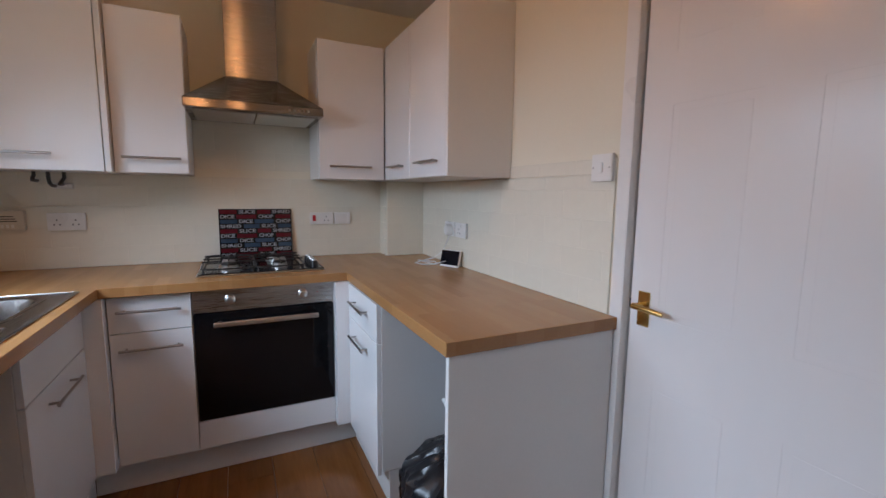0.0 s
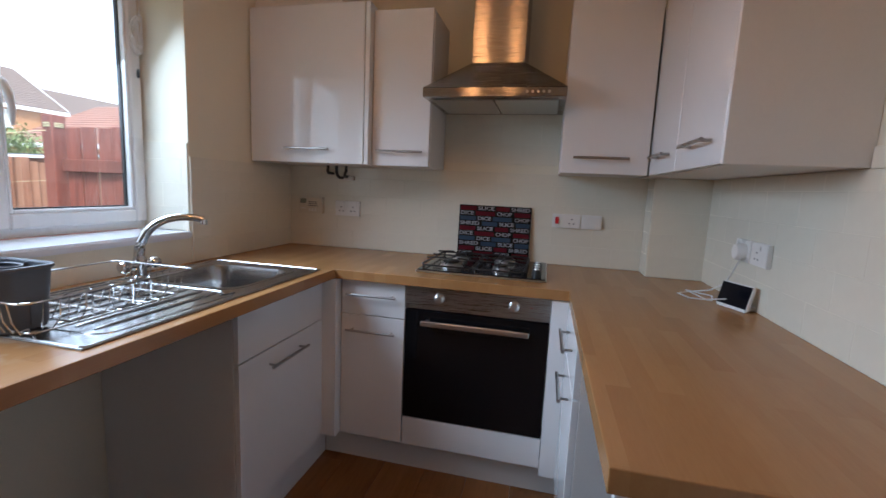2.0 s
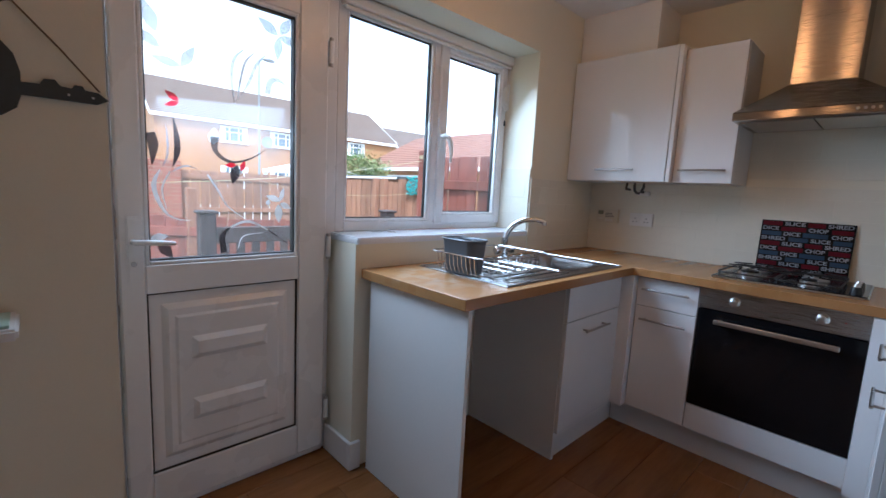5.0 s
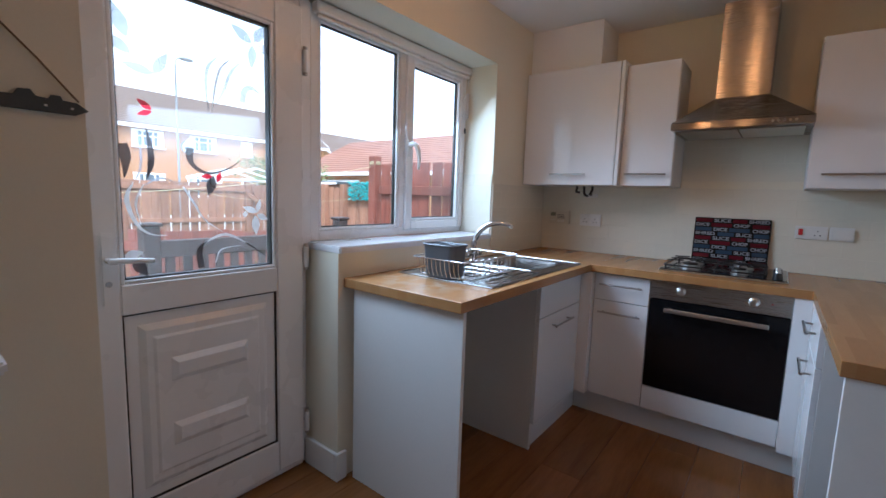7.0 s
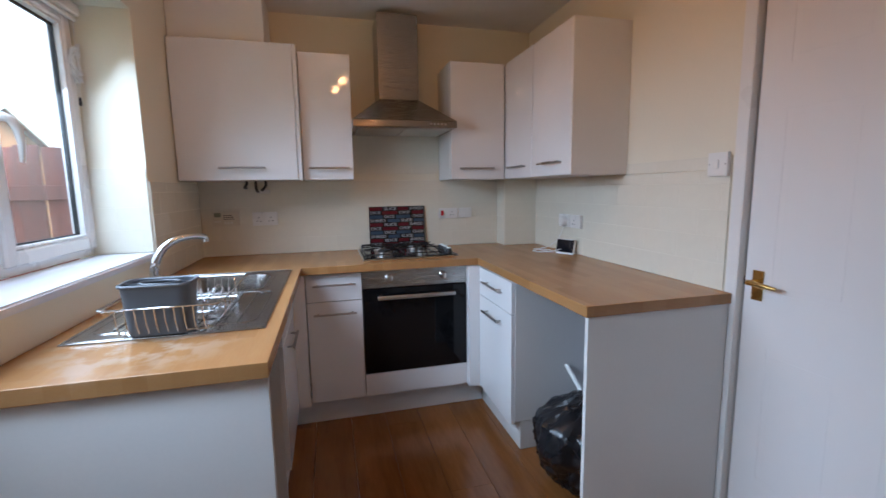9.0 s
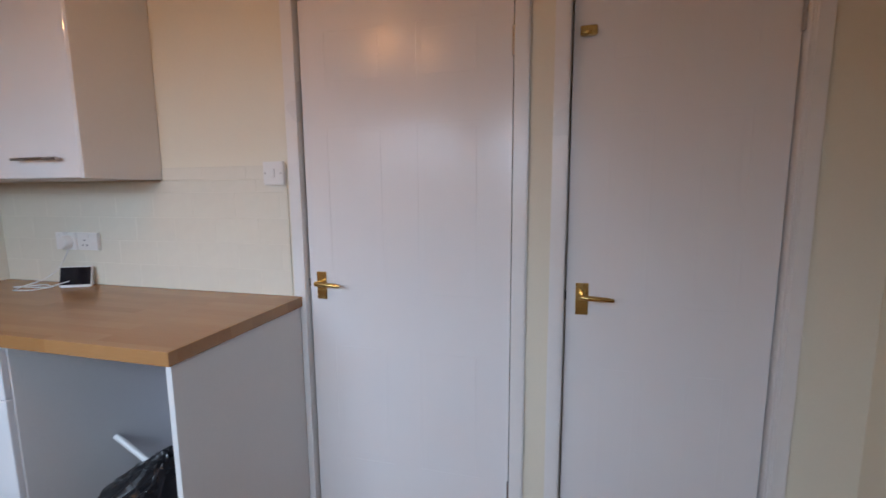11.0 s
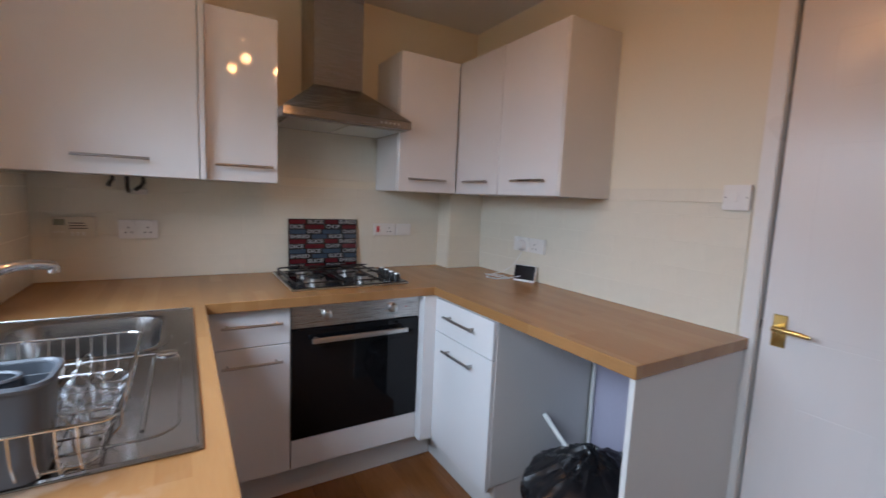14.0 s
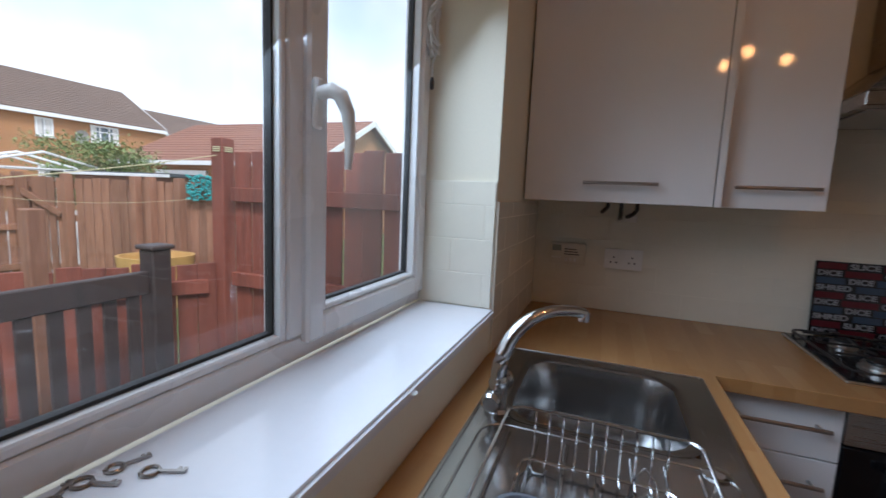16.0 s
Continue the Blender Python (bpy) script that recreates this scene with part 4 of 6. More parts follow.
def cup_ring(bm, x0, x1, y0, y1, r, z0, z1, t, taper, floor_z=None):
    """A rounded open tub with walls t thick."""
    rr = []
    for ins, z in ((taper + 0.0, z0), (0.0, z1), (t, z1), (taper + t, z0 + t)):
        rr.append([bm.verts.new((x, y, z)) for x, y in rounded(x0 + ins, x1 - ins, y0 + ins, y1 - ins, r, 5)])
    for q, w in zip(rr, rr[1:]):
        for j in range(len(q)):
            bm.faces.new((q[j], q[(j + 1) % len(q)], w[(j + 1) % len(w)], w[j]))
    bm.faces.new(rr[0][::-1])
    bm.faces.new(rr[-1])
    return bm


caddy = thing("cutlery_caddy", (-0.78, 1.11, CT + 0.02), "dark grey plastic cutlery caddy standing in the dish rack", "cutlery caddy")
cx0, cx1, cy0, cy1, cz0, cz1 = -0.868, -0.696, 1.046, 1.160, CT + 0.012, CT + 0.150
part("tub", cup_ring(bmesh.new(), cx0, cx1, cy0, cy1, 0.028, cz0, cz1, 0.004, 0.009), M_GREYP, caddy, "", True)
part("rim", tube(bmesh.new(), [(x, y, cz1) for x, y in rounded(cx0 - 0.002, cx1 + 0.002, cy0 - 0.002, cy1 + 0.002, 0.03, 5)], 0.005, 6, True), M_GREYP, caddy, "rolled grey rim", True)
mx, my = (cx0 + cx1) / 2, (cy0 + cy1) / 2
bm = bmesh.new()
tube(bm, [(mx + 0.050 * math.cos(a), my + 0.028 * math.sin(a), cz1 - 0.001) for a in [2 * math.pi * k / 20 for k in range(20)]], 0.0035, 6, True)
oval = [[bm.verts.new((mx + 0.050 * math.cos(2 * math.pi * k / 20), my + 0.028 * math.sin(2 * math.pi * k / 20), z)) for k in range(20)] for z in (cz1 - 0.001, cz0 + 0.01)]
for j in range(20):
    bm.faces.new((oval[0][j], oval[0][(j + 1) % 20], oval[1][(j + 1) % 20], oval[1][j]))
part("inner_cup", bm, M_GREYP, caddy, "oval inner cup", True)
for a, b in (((mx, cy0 + 0.004), (mx, my - 0.028)), ((mx, my + 0.028), (mx, cy1 - 0.004)), ((cx0 + 0.004, my), (mx - 0.050, my)), ((mx + 0.050, my), (cx1 - 0.004, my))):
    x0, x1 = sorted((a[0], b[0]))
    y0, y1 = sorted((a[1], b[1]))
    part("divider", box(x0 - (0.002 if x1 - x0 < 0.01 else 0), x1 + (0.002 if x1 - x0 < 0.01 else 0), y0 - (0.002 if y1 - y0 < 0.01 else 0), y1 + (0.002 if y1 - y0 < 0.01 else 0), cz0 + 0.01, cz1 - 0.001), M_GREYP, caddy)

# ---- chopping board leaning behind the hob ----
board = thing("chopping_board", (0.131, 2.67, CT + 0.013), "black chopping board printed with red and blue word blocks", "chopping board")
M_BOARD = surface("black_board_glass", (0.008, 0.008, 0.010), 0.12, var=0.2, bump=0.0)
M_BRED = surface("dark_red_print", (0.10, 0.011, 0.017), 0.2, var=0.1, bump=0.0)
M_BBLUE = surface("slate_blue_print", (0.04, 0.065, 0.10), 0.2, var=0.1, bump=0.0)
M_BWHITE = surface("white_print", (0.27, 0.27, 0.28), 0.3, var=0.05, bump=0.0)
BW, BH = 0.378, 0.272
tilt = pose(0.131, 2.668, CT + 0.0135, -4.0, 0, 0)


def on_board(name, bm, material, parent, label=""):
    bmesh.ops.transform(bm, matrix=tilt, verts=bm.verts)
    return part(name, bm, material, parent, label)


on_board("panel", box(-BW / 2, BW / 2, 0, 0.006, 0, BH, r=0.002), M_BOARD, board)
WORDS = {}


def word_mesh(text):
    if text not in WORDS:
        cu = bpy.data.curves.new("word", "FONT")
        cu.body, cu.size, cu.extrude, cu.align_x, cu.align_y, cu.offset = text, 0.026, 0.0002, "CENTER", "CENTER", 0.0009
        tmp = bpy.data.objects.new("word", cu)
        scene.collection.objects.link(tmp)
        bpy.context.view_layer.update()
        me = bpy.data.meshes.new_from_object(tmp.evaluated_get(bpy.context.evaluated_depsgraph_get()))
        bpy.data.objects.remove(tmp)
        me.materials.append(M_BWHITE)
        WORDS[text] = me
    return WORDS[text]


rh = (BH - 0.006) / 10
# each row: cells from left to right as (word or "", start and end as shares of the width)
ROWS4 = [
    (("", 0.0, 0.24), ("SLICE", 0.26, 0.49), ("", 0.51, 0.71), ("SHRED", 0.73, 0.99)),
    (("DICE", 0.01, 0.20), ("", 0.22, 0.51), ("CHOP", 0.53, 0.74), ("", 0.77, 1.0)),
    (("", 0.0, 0.24), ("DICE", 0.26, 0.45), ("", 0.47, 0.75), ("CHOP", 0.78, 0.99)),
    (("SHRED", 0.01, 0.29), ("", 0.32, 0.55), ("SLICE", 0.57, 0.78), ("", 0.80, 1.0)),
]
for r in range(10):
    z = BH - 0.003 - rh * (r + 0.5)
    for wd, u0, u1 in ROWS4[r % 4]:
        x0, x1 = (-BW / 2 + 0.004 + (BW - 0.008) * u for u in (u0, u1))
        if wd:
            me = word_mesh(wd)
            span = max(v.co.x for v in me.vertices) - min(v.co.x for v in me.vertices)
            ob = new("printed_word", me)
            ob.parent = board
            ob.matrix_parent_inverse = board.matrix_world.inverted()
            ob.matrix_basis = tilt @ pose((x0 + x1) / 2, -0.0006, z, 90, 0, 0) @ Matrix.Diagonal(((x1 - x0) / span, 1.0, 1, 1))
        else:
            on_board("colour_block", box(x0 + 0.002, x1 - 0.002, -0.0006, 0.0002, z - rh / 2 + 0.002, z + rh / 2 - 0.002), M_BRED if r % 4 < 2 else M_BBLUE, board)


# ---- sockets, switches and controls on the walls ----
def plate_n(name, label, category, x0, x1, z0, z1, material, depth=0.015, y=N - 0.0080, group=""):
    t = thing(name, ((x0 + x1) / 2, y, z0), label, category, group)
    part("plate", box(x0, x1, y - depth, y, z0, z1, r=0.002, seg=2), material, t)
    return t, y - depth


SZ0, SZ1 = 1.100, 1.186
t, yf = plate_n("double_socket", "white double wall socket on the tiles", "wall socket", -0.781, -0.633, 1.090, 1.174, M_WHITEP)
for cx in (-0.744, -0.673):
    part("rocker", box(cx - 0.006 + 0.018, cx + 0.006 + 0.018, yf - 0.004, yf, 1.148, 1.168, r=0.001), M_WHITEP, t)
    for dx, dz in ((0, 0.012), (-0.011, -0.010), (0.011, -0.010)):
        part("pin_hole", box(cx + dx - 0.003, cx + dx + 0.003, yf - 0.0006, yf + 0.0005, 1.128 + dz - 0.003, 1.128 + dz + 0.003), M_BLACKP, t)
t, yf = plate_n("heating_programmer", "cream heating programmer with a small display", "heating control", -1.008, -0.858, 1.094, 1.186, M_CREAMP, 0.028)
part("display", box(-0.996, -0.958, yf - 0.001, yf + 0.001, 1.150, 1.176), M_LCD, t, "grey-green display")
for k in range(3):
    part("printed_line", box(-0.945, -0.895 + 0.006 * k, yf - 0.0006, yf + 0.0004, 1.157 - 0.011 * k, 1.161 - 0.011 * k), M_BLACKP, t, "dark line of small print")
for k in range(3):
    part("slider", box(-0.940 + 0.018 * k, -0.930 + 0.018 * k, yf - 0.004, yf, 1.106, 1.122, r=0.001), M_WHITEP, t)
for k in range(4):
    part("button", box(-0.996 + 0.010 * k, -0.990 + 0.010 * k, yf - 0.002, yf, 1.118, 1.126), M_WHITEP, t)
t, yf = plate_n("cooker_switch", "white cooker switch with a red rocker and socket", "wall switch", 0.425, 0.562, 1.098, 1.168, M_WHITEP, 0.012)
part("rocker", box(0.440, 0.458, yf - 0.006, yf, 1.118, 1.152, r=0.002), M_RED, t, "red rocker")
for dx, dz in ((0, 0.012), (-0.011, -0.010), (0.011, -0.010)):
    part("pin_hole", box(0.520 + dx - 0.003, 0.520 + dx + 0.003, yf - 0.0006, yf + 0.0005, 1.130 + dz - 0.003, 1.130 + dz + 0.003), M_BLACKP, t)
t, yf = plate_n("outlet_plate", "white single cooker outlet plate", "wall socket", 0.567, 0.665, 1.098, 1.168, M_WHITEP, 0.012)
part("cover", box(0.582, 0.650, yf - 0.002, yf, 1.108, 1.162, r=0.001), M_WHITEP, t)


def plate_e(name, label, category, y0, y1, z0, z1, depth=0.015, x=E_ - 0.0080):
    t = thing(name, (x, (y0 + y1) / 2, z0), label, category)
    part("plate", box(x - depth, x, y0, y1, z0, z1, r=0.002, seg=2), M_WHITEP, t)
    return t, x - depth


t, xf = plate_e("light_switch", "white light switch beside the door", "light switch", 1.026, 1.112, 1.332, 1.418)
part("rocker", box(xf - 0.004, xf, 1.062, 1.076, 1.359, 1.391, r=0.001), M_WHITEP, t)
for y in (1.035, 1.103):
    part("screw", rod(bmesh.new(), (xf + 0.0005, y, 1.375), (xf - 0.001, y, 1.375), 0.003, 8), M_HANDLE, t, "small screw")
t, xf = plate_e("wall_socket", "white single wall socket beside another", "wall socket", 1.962, 2.078, 1.060, 1.136)
part("rocker", box(xf - 0.004, xf, 2.008, 2.020, 1.112, 1.128, r=0.001), M_WHITEP, t)
for dy, dz in ((0, 0.012), (-0.011, -0.010), (0.011, -0.010)):
    part("pin_hole", box(xf - 0.0006, xf + 0.0005, 2.035 + dy - 0.003, 2.035 + dy + 0.003, 1.092 + dz - 0.003, 1.092 + dz + 0.003), M_BLACKP, t)
t, xf = plate_e("wall_socket", "white wall socket with a round white plug in it", "wall socket", 2.084, 2.204, 1.060, 1.136)
bm = lathe(bmesh.new(), [(0.030, -0.0002), (0.030, -0.020), (0.025, -0.030), (0.010, -0.032)], (xf, 2.130, 1.094), 20, "X")
part("plug", bm, M_WHITEP, t, "round white plug", True)
part("rocker", box(xf - 0.004, xf, 2.178, 2.190, 1.112, 1.128, r=0.001), M_WHITEP, t)
bm = bmesh.new()
tube(bm, [(xf - 0.02, 2.10, 1.076), (xf - 0.026, 2.13, 1.02), (xf - 0.03, 2.17, 0.97), (xf - 0.06, 2.22, 0.93), (xf - 0.11, 2.27, CT + 0.004), (xf - 0.17, 2.22, CT + 0.003), (xf - 0.15, 2.15, CT + 0.003), (xf - 0.08, 2.13, CT + 0.004), (xf - 0.05, 2.22, CT + 0.003), (xf - 0.12, 2.30, CT + 0.003), (xf - 0.10, 2.13, CT + 0.006), (xf - 0.05, 2.06, CT + 0.03)], 0.0022, 6)
solid("charging_cable", bm, M_CORD, "thin white cable coiled on the worktop", "cable", smooth=True)

M_SCREEN = surface("dark_screen", (0.004, 0.005, 0.010), 0.10, var=0.2, bump=0.0)
gad = thing("smart_display", (1.03, 2.05, CT), "small white display with a dark screen on the worktop", "display")
m = pose(1.028, 2.046, CT + 0.001, 0, 0, -66) @ pose(0, 0, 0, -14, 0, 0)
bm = box(-0.062, 0.062, 0, 0.018, 0, 0.090, r=0.004, seg=2)
bmesh.ops.transform(bm, matrix=m, verts=bm.verts)
part("case", bm, M_WHITEP, gad)
bm = box(-0.0585, 0.0585, -0.001, 0.002, 0.010, 0.086)
bmesh.ops.transform(bm, matrix=m, verts=bm.verts)
part("screen", bm, M_SCREEN, gad, "dark screen")
bm = box(-0.05, 0.05, 0.014, 0.060, 0.0005, 0.012, r=0.003)
bmesh.ops.transform(bm, matrix=m @ pose(0, 0, 0, 14, 0, 0), verts=bm.verts)
part("stand", bm, M_WHITEP, gad)

t = thing("double_socket", (0.72, S_, 0.355), "white double wall socket near the floor", "wall socket")
part("plate", box(0.65, 0.79, S_ + 0.0005, S_ + 0.010, 0.355, 0.441, r=0.002, seg=2), M_WHITEP, t)
for x in (0.685, 0.755):
    part("rocker", box(x - 0.006, x + 0.006, S_ + 0.010, S_ + 0.014, 0.413, 0.431, r=0.001), M_WHITEP, t)

# ---- bin bag in the open bay ----
bm = bmesh.new()
bmesh.ops.create_icosphere(bm, subdivisions=5, radius=1.0)
for v in bm.verts:
    d = v.co.normalized()
    n1 = noise.noise(d * 1.6 + Vector((3, 1, 2)))
    fold = abs(noise.noise(Vector((d.x * 4.5, d.y * 4.5, d.z * 1.6)))) + 0.6 * abs(noise.noise(Vector((d.x * 10, d.y * 10, d.z * 3.5)) + Vector((7, 2, 5))))
    r = 1.0 + 0.14 * n1 - 0.16 * fold
    neck = max(0.0, d.z - 0.45)
    w = 1.0 - 0.75 * min(1.0, neck * 1.9)
    z = d.z * (1.0 if d.z > 0 else 1.12)
    v.co = Vector((0.775 + d.x * r * 0.285 * w, 1.31 + d.y * r * 0.240 * w, max(0.001, 0.21 + z * r * 0.215 + 0.06 * neck)))
solid("bin_bag", bm, M_BAG, "full crumpled black bin bag in the open bay", "bin bag", smooth=True)
bm = tube(bmesh.new(), [(0.79, 1.588, 0.425), (0.80, 1.52, 0.37), (0.81, 1.42, 0.30)], 0.011, 10)
solid("plastic_pipe", bm, M_WHITEP, "white plastic waste pipe leaning on the bin bag", "pipe", smooth=True)
bm = tube(bmesh.new(), [(1.085, 1.585, 0.0), (1.085, 1.585, 0.86)], 0.009, 10)
solid("wall_pipe", bm, M_TRIM, "white painted upright pipe on the lilac wall", "pipe", smooth=True)

# ---- key-shaped sign by the back door ----
sign = thing("key_sign", (WS, -0.2, 1.6), "dark grey wooden key-shaped sign hung on a cord", "wall sign")
KX0, KX1 = WS + 0.001, WS + 0.016
bm = bmesh.new()
shaft_y, kz = -0.035, 1.563
bow = [(-0.300, 1.515), (-0.262, 1.500), (-0.232, 1.518), (-0.222, 1.545), (-0.222, 1.582), (-0.232, 1.612), (-0.262, 1.640), (-0.300, 1.625), (-0.345, 1.625), (-0.385, 1.640), (-0.415, 1.612), (-0.425, 1.57), (-0.415, 1.53), (-0.385, 1.500), (-0.345, 1.515)]
bits = [(-0.225, 1.552), (-0.075, 1.552), (-0.050, 1.565), (-0.072, 1.582), (-0.10, 1.584), (-0.105, 1.594), (-0.122, 1.594), (-0.128, 1.584), (-0.15, 1.586), (-0.16, 1.600), (-0.182, 1.598), (-0.19, 1.584), (-0.225, 1.582)]
bow = [(y + 0.012, 1.4725 + (z - 1.57) * 1.35) for y, z in bow]
bits = [(y + 0.014, z - 0.1175) for y, z in bits]
for outline, eps in ((bow, 0.0), (bits, 0.0008)):
    a = [bm.verts.new((KX0, y, z)) for y, z in outline]
    b = [bm.verts.new((KX1 - eps, y, z)) for y, z in outline]
    bm.faces.new(a)
    bm.faces.new(b[::-1])
    for i in range(len(a)):
        bm.faces.new((a[i], a[(i + 1) % len(a)], b[(i + 1) % len(b)], b[i]))
part("key_board", bm, M_SLATE, sign)
part("hanging_cord", tube(bmesh.new(), [(WS + 0.012, -0.055, 1.468), (WS + 0.010, -0.13, 1.56), (WS + 0.008, -0.216, 1.654), (WS + 0.008, -0.226, 1.654), (WS + 0.010, -0.31, 1.60), (WS + 0.012, -0.38, 1.55)], 0.0025, 6), M_ROPE, sign, "brown jute cord")
part("screw", rod(bmesh.new(), (WS, -0.221, 1.658), (WS + 0.016, -0.221, 1.658), 0.003, 8), M_HANDLE, sign, "small screw")
for y in (-0.07, -0.12):
    part("stud", rod(bmesh.new(), (KX1 - 0.002, y, 1.449), (KX1 + 0.004, y, 1.449), 0.003, 8), M_ALU, sign, "small metal stud")

# ---- low white cabinet at the edge of the dining end ----
low = thing("side_cabinet", (-1.02, -0.6, 0), "low white cabinet against the wall with papers on its top", "cabinet")
part("body", box(WS + 0.02, -0.95, -0.90, -0.33, 0.0, 0.855, r=0.003), M_CARC, low)
part("top", box(WS + 0.0185, -0.90, -0.92, -0.245, 0.856, 0.884, r=0.006, seg=2), M_TRIM, low)
M_PAPER = surface("pale_green_card", (0.45, 0.60, 0.50), 0.6, var=0.1, bump=0.02)
solid("papers", box(-1.05, -0.915, -0.52, -0.26, 0.8845, 0.892, r=0.001), M_PAPER, "pale green card folder lying on the low cabinet", "papers")

# ---- keys on the sill ----
def key(x, y, turn, s=1.0):
    k = thing("key", (x, y, SILL), "small metal key lying on the window board", "key", "keys on the sill")
    m = pose(x, y, SILL + 0.0012, 0, 0, turn)
    bm = tube(bmesh.new(), [(0.011 * s * math.cos(a), 0.011 * s * math.sin(a), 0) for a in [2 * math.pi * i / 12 for i in range(12)]], 0.0022, 6, True)
    bx(bm, 0.010 * s, 0.045 * s, -0.002, 0.002, -0.001, 0.0014)
    bx(bm, 0.034 * s, 0.038 * s, 0.002, 0.007, -0.001, 0.0012)
    bx(bm, 0.041 * s, 0.045 * s, 0.002, 0.006, -0.001, 0.0012)
    bmesh.ops.transform(bm, matrix=m, verts=bm.verts)
    part("blade", bm, M_HANDLE, k, "", True)


for a in ((-1.245, 1.052, 25, 0.85), (-1.285, 1.040, 70, 0.8), (-1.290, 1.010, 20, 0.85), (-1.285, 0.978, 120, 0.8), (-1.262, 0.970, 10, 0.75)):
    key(*a)

# ---- floral film on the door glass ----
def thin_film(name, col, cover):
    """Film that covers a share of the glass and lets light shine through its colour."""
    m, t, p = shader(name)
    tr, tl, df, a, b = (t.nodes.new(k) for k in ("ShaderNodeBsdfTransparent", "ShaderNodeBsdfTranslucent", "ShaderNodeBsdfDiffuse", "ShaderNodeMixShader", "ShaderNodeMixShader"))
    n = noise_tex(t, 9.0, 3.0)
    c = ramp(t, n.outputs["Fac"], [(0.35, shade(col, 0.8)), (0.65, col)])
    link(t, c, tl.inputs["Color"])
    link(t, c, df.inputs["Color"])
    a.inputs["Fac"].default_value = 0.6
    link(t, df.outputs["BSDF"], a.inputs[1])
    link(t, tl.outputs["BSDF"], a.inputs[2])
    r = ramp(t, n.outputs["Fac"], [(0.35, (cover * 0.75,) * 3), (0.65, (cover,) * 3)])
    link(t, r, b.inputs["Fac"])
    link(t, tr.outputs["BSDF"], b.inputs[1])
    link(t, a.outputs["Shader"], b.inputs[2])
    link(t, b.outputs["Shader"], t.nodes["Material Output"].inputs["Surface"])
    return m


M_FROST = thin_film("frosted_white_film", (0.93, 0.93, 0.94), 0.85)
M_FGREY = thin_film("grey_film", (0.45, 0.49, 0.56), 0.45)
M_FDARK = thin_film("dark_grey_film", (0.10, 0.085, 0.09), 0.82)
M_FRED = thin_film("red_film", (0.80, 0.02, 0.06), 0.92)
FX = -1.3112
film = thing("floral_window_film", (FX, 0.35, 1.4), "grey, white and red floral film on the door glass", "window film")


def ribbon(name, pts, widths, material):
    """A tapered stroke of thin film along smooth points (y, z)."""
    fine, fw = [], []
    for i in range(len(pts) - 1):
        p0, p1, p2, p3 = pts[max(i - 1, 0)], pts[i], pts[i + 1], pts[min(i + 2, len(pts) - 1)]
        for k in range(6):
            t = k / 6
            fine.append(tuple(0.5 * (2 * p1[c] + (p2[c] - p0[c]) * t + (2 * p0[c] - 5 * p1[c] + 4 * p2[c] - p3[c]) * t * t + (3 * p1[c] - p0[c] - 3 * p2[c] + p3[c]) * t ** 3) for c in (0, 1)))
            fw.append(widths[i] + (widths[i + 1] - widths[i]) * t)
    fine.append(pts[-1])
    fw.append(widths[-1])
    bm = bmesh.new()
    rows2 = []
    for i, (y, z) in enumerate(fine):
        a, b = fine[max(i - 1, 0)], fine[min(i + 1, len(fine) - 1)]
        d = Vector((b[0] - a[0], b[1] - a[1]))
        d.normalize()
        n = Vector((-d.y, d.x)) * max(fw[i], 0.0004) / 2
        rows2.append([bm.verts.new((x, y + s * n.x, z + s * n.y)) for x in (FX - 0.0004, FX + 0.0004) for s in (-1, 1)])
    for q, w in zip(rows2, rows2[1:]):
        for i, j in ((0, 1), (1, 3), (3, 2), (2, 0)):
            bm.faces.new((q[i], q[j], w[j], w[i]))
    return part(name, bm, material, film)


def leafshape(name, y, z, length, width, turn, material):
    c, s = math.cos(radians(turn)), math.sin(radians(turn))
    return ribbon(name, [(y + c * length * k / 4, z + s * length * k / 4) for k in range(5)], [0.001, width * 0.8, width, width * 0.6, 0.0005], material)


def blossom(y, z, size, turn, material):
    for k, a in enumerate((-60, -20, 25, 65)):
        leafshape("petal", y, z, size * (1.0 if k in (1, 2) else 0.8), size * 0.36, turn + a, material)


def R2(u, v):
    """A place on the glass from shares of its width and height (v down from the top)."""
    return (0.080 + 0.512 * u, 1.90 - 0.937 * v)


# lower half: ring of two crescents, long tails and leaves
ribbon("swirl", [R2(0.08, 0.668), R2(0.04, 0.73), R2(0.09, 0.815), R2(0.165, 0.851), R2(0.26, 0.857)], [0.002, 0.016, 0.010, 0.005, 0.001], M_FROST)
ribbon("swirl", [R2(0.135, 0.676), R2(0.088, 0.739), R2(0.11, 0.815)], [0.003, 0.007, 0.001], M_FROST)
ribbon("swirl", [R2(0.135, 0.680), R2(0.225, 0.651), R2(0.31, 0.66)], [0.002, 0.008, 0.001], M_FGREY)
ribbon("swirl", [R2(0.37, 0.678), R2(0.442, 0.743), R2(0.503, 0.801), R2(0.63, 0.853)], [0.006, 0.007, 0.005, 0.001], M_FROST)
ribbon("swirl", [R2(0.474, 0.99), R2(0.462, 0.925), R2(0.515, 0.888)], [0.024, 0.020, 0.004], M_FDARK)
ribbon("swirl", [R2(0.49, 0.91), R2(0.525, 0.886), R2(0.655, 0.864), R2(0.803, 0.902)], [0.002, 0.007, 0.011, 0.003], M_FROST)
ribbon("swirl", [R2(0.80, 0.90), R2(0.90, 0.94), R2(0.985, 0.975)], [0.004, 0.005, 0.001], M_FDARK)
ribbon("swirl", [R2(0.575, 0.975), R2(0.615, 0.925), R2(0.765, 0.913)], [0.002, 0.005, 0.001], M_FROST)
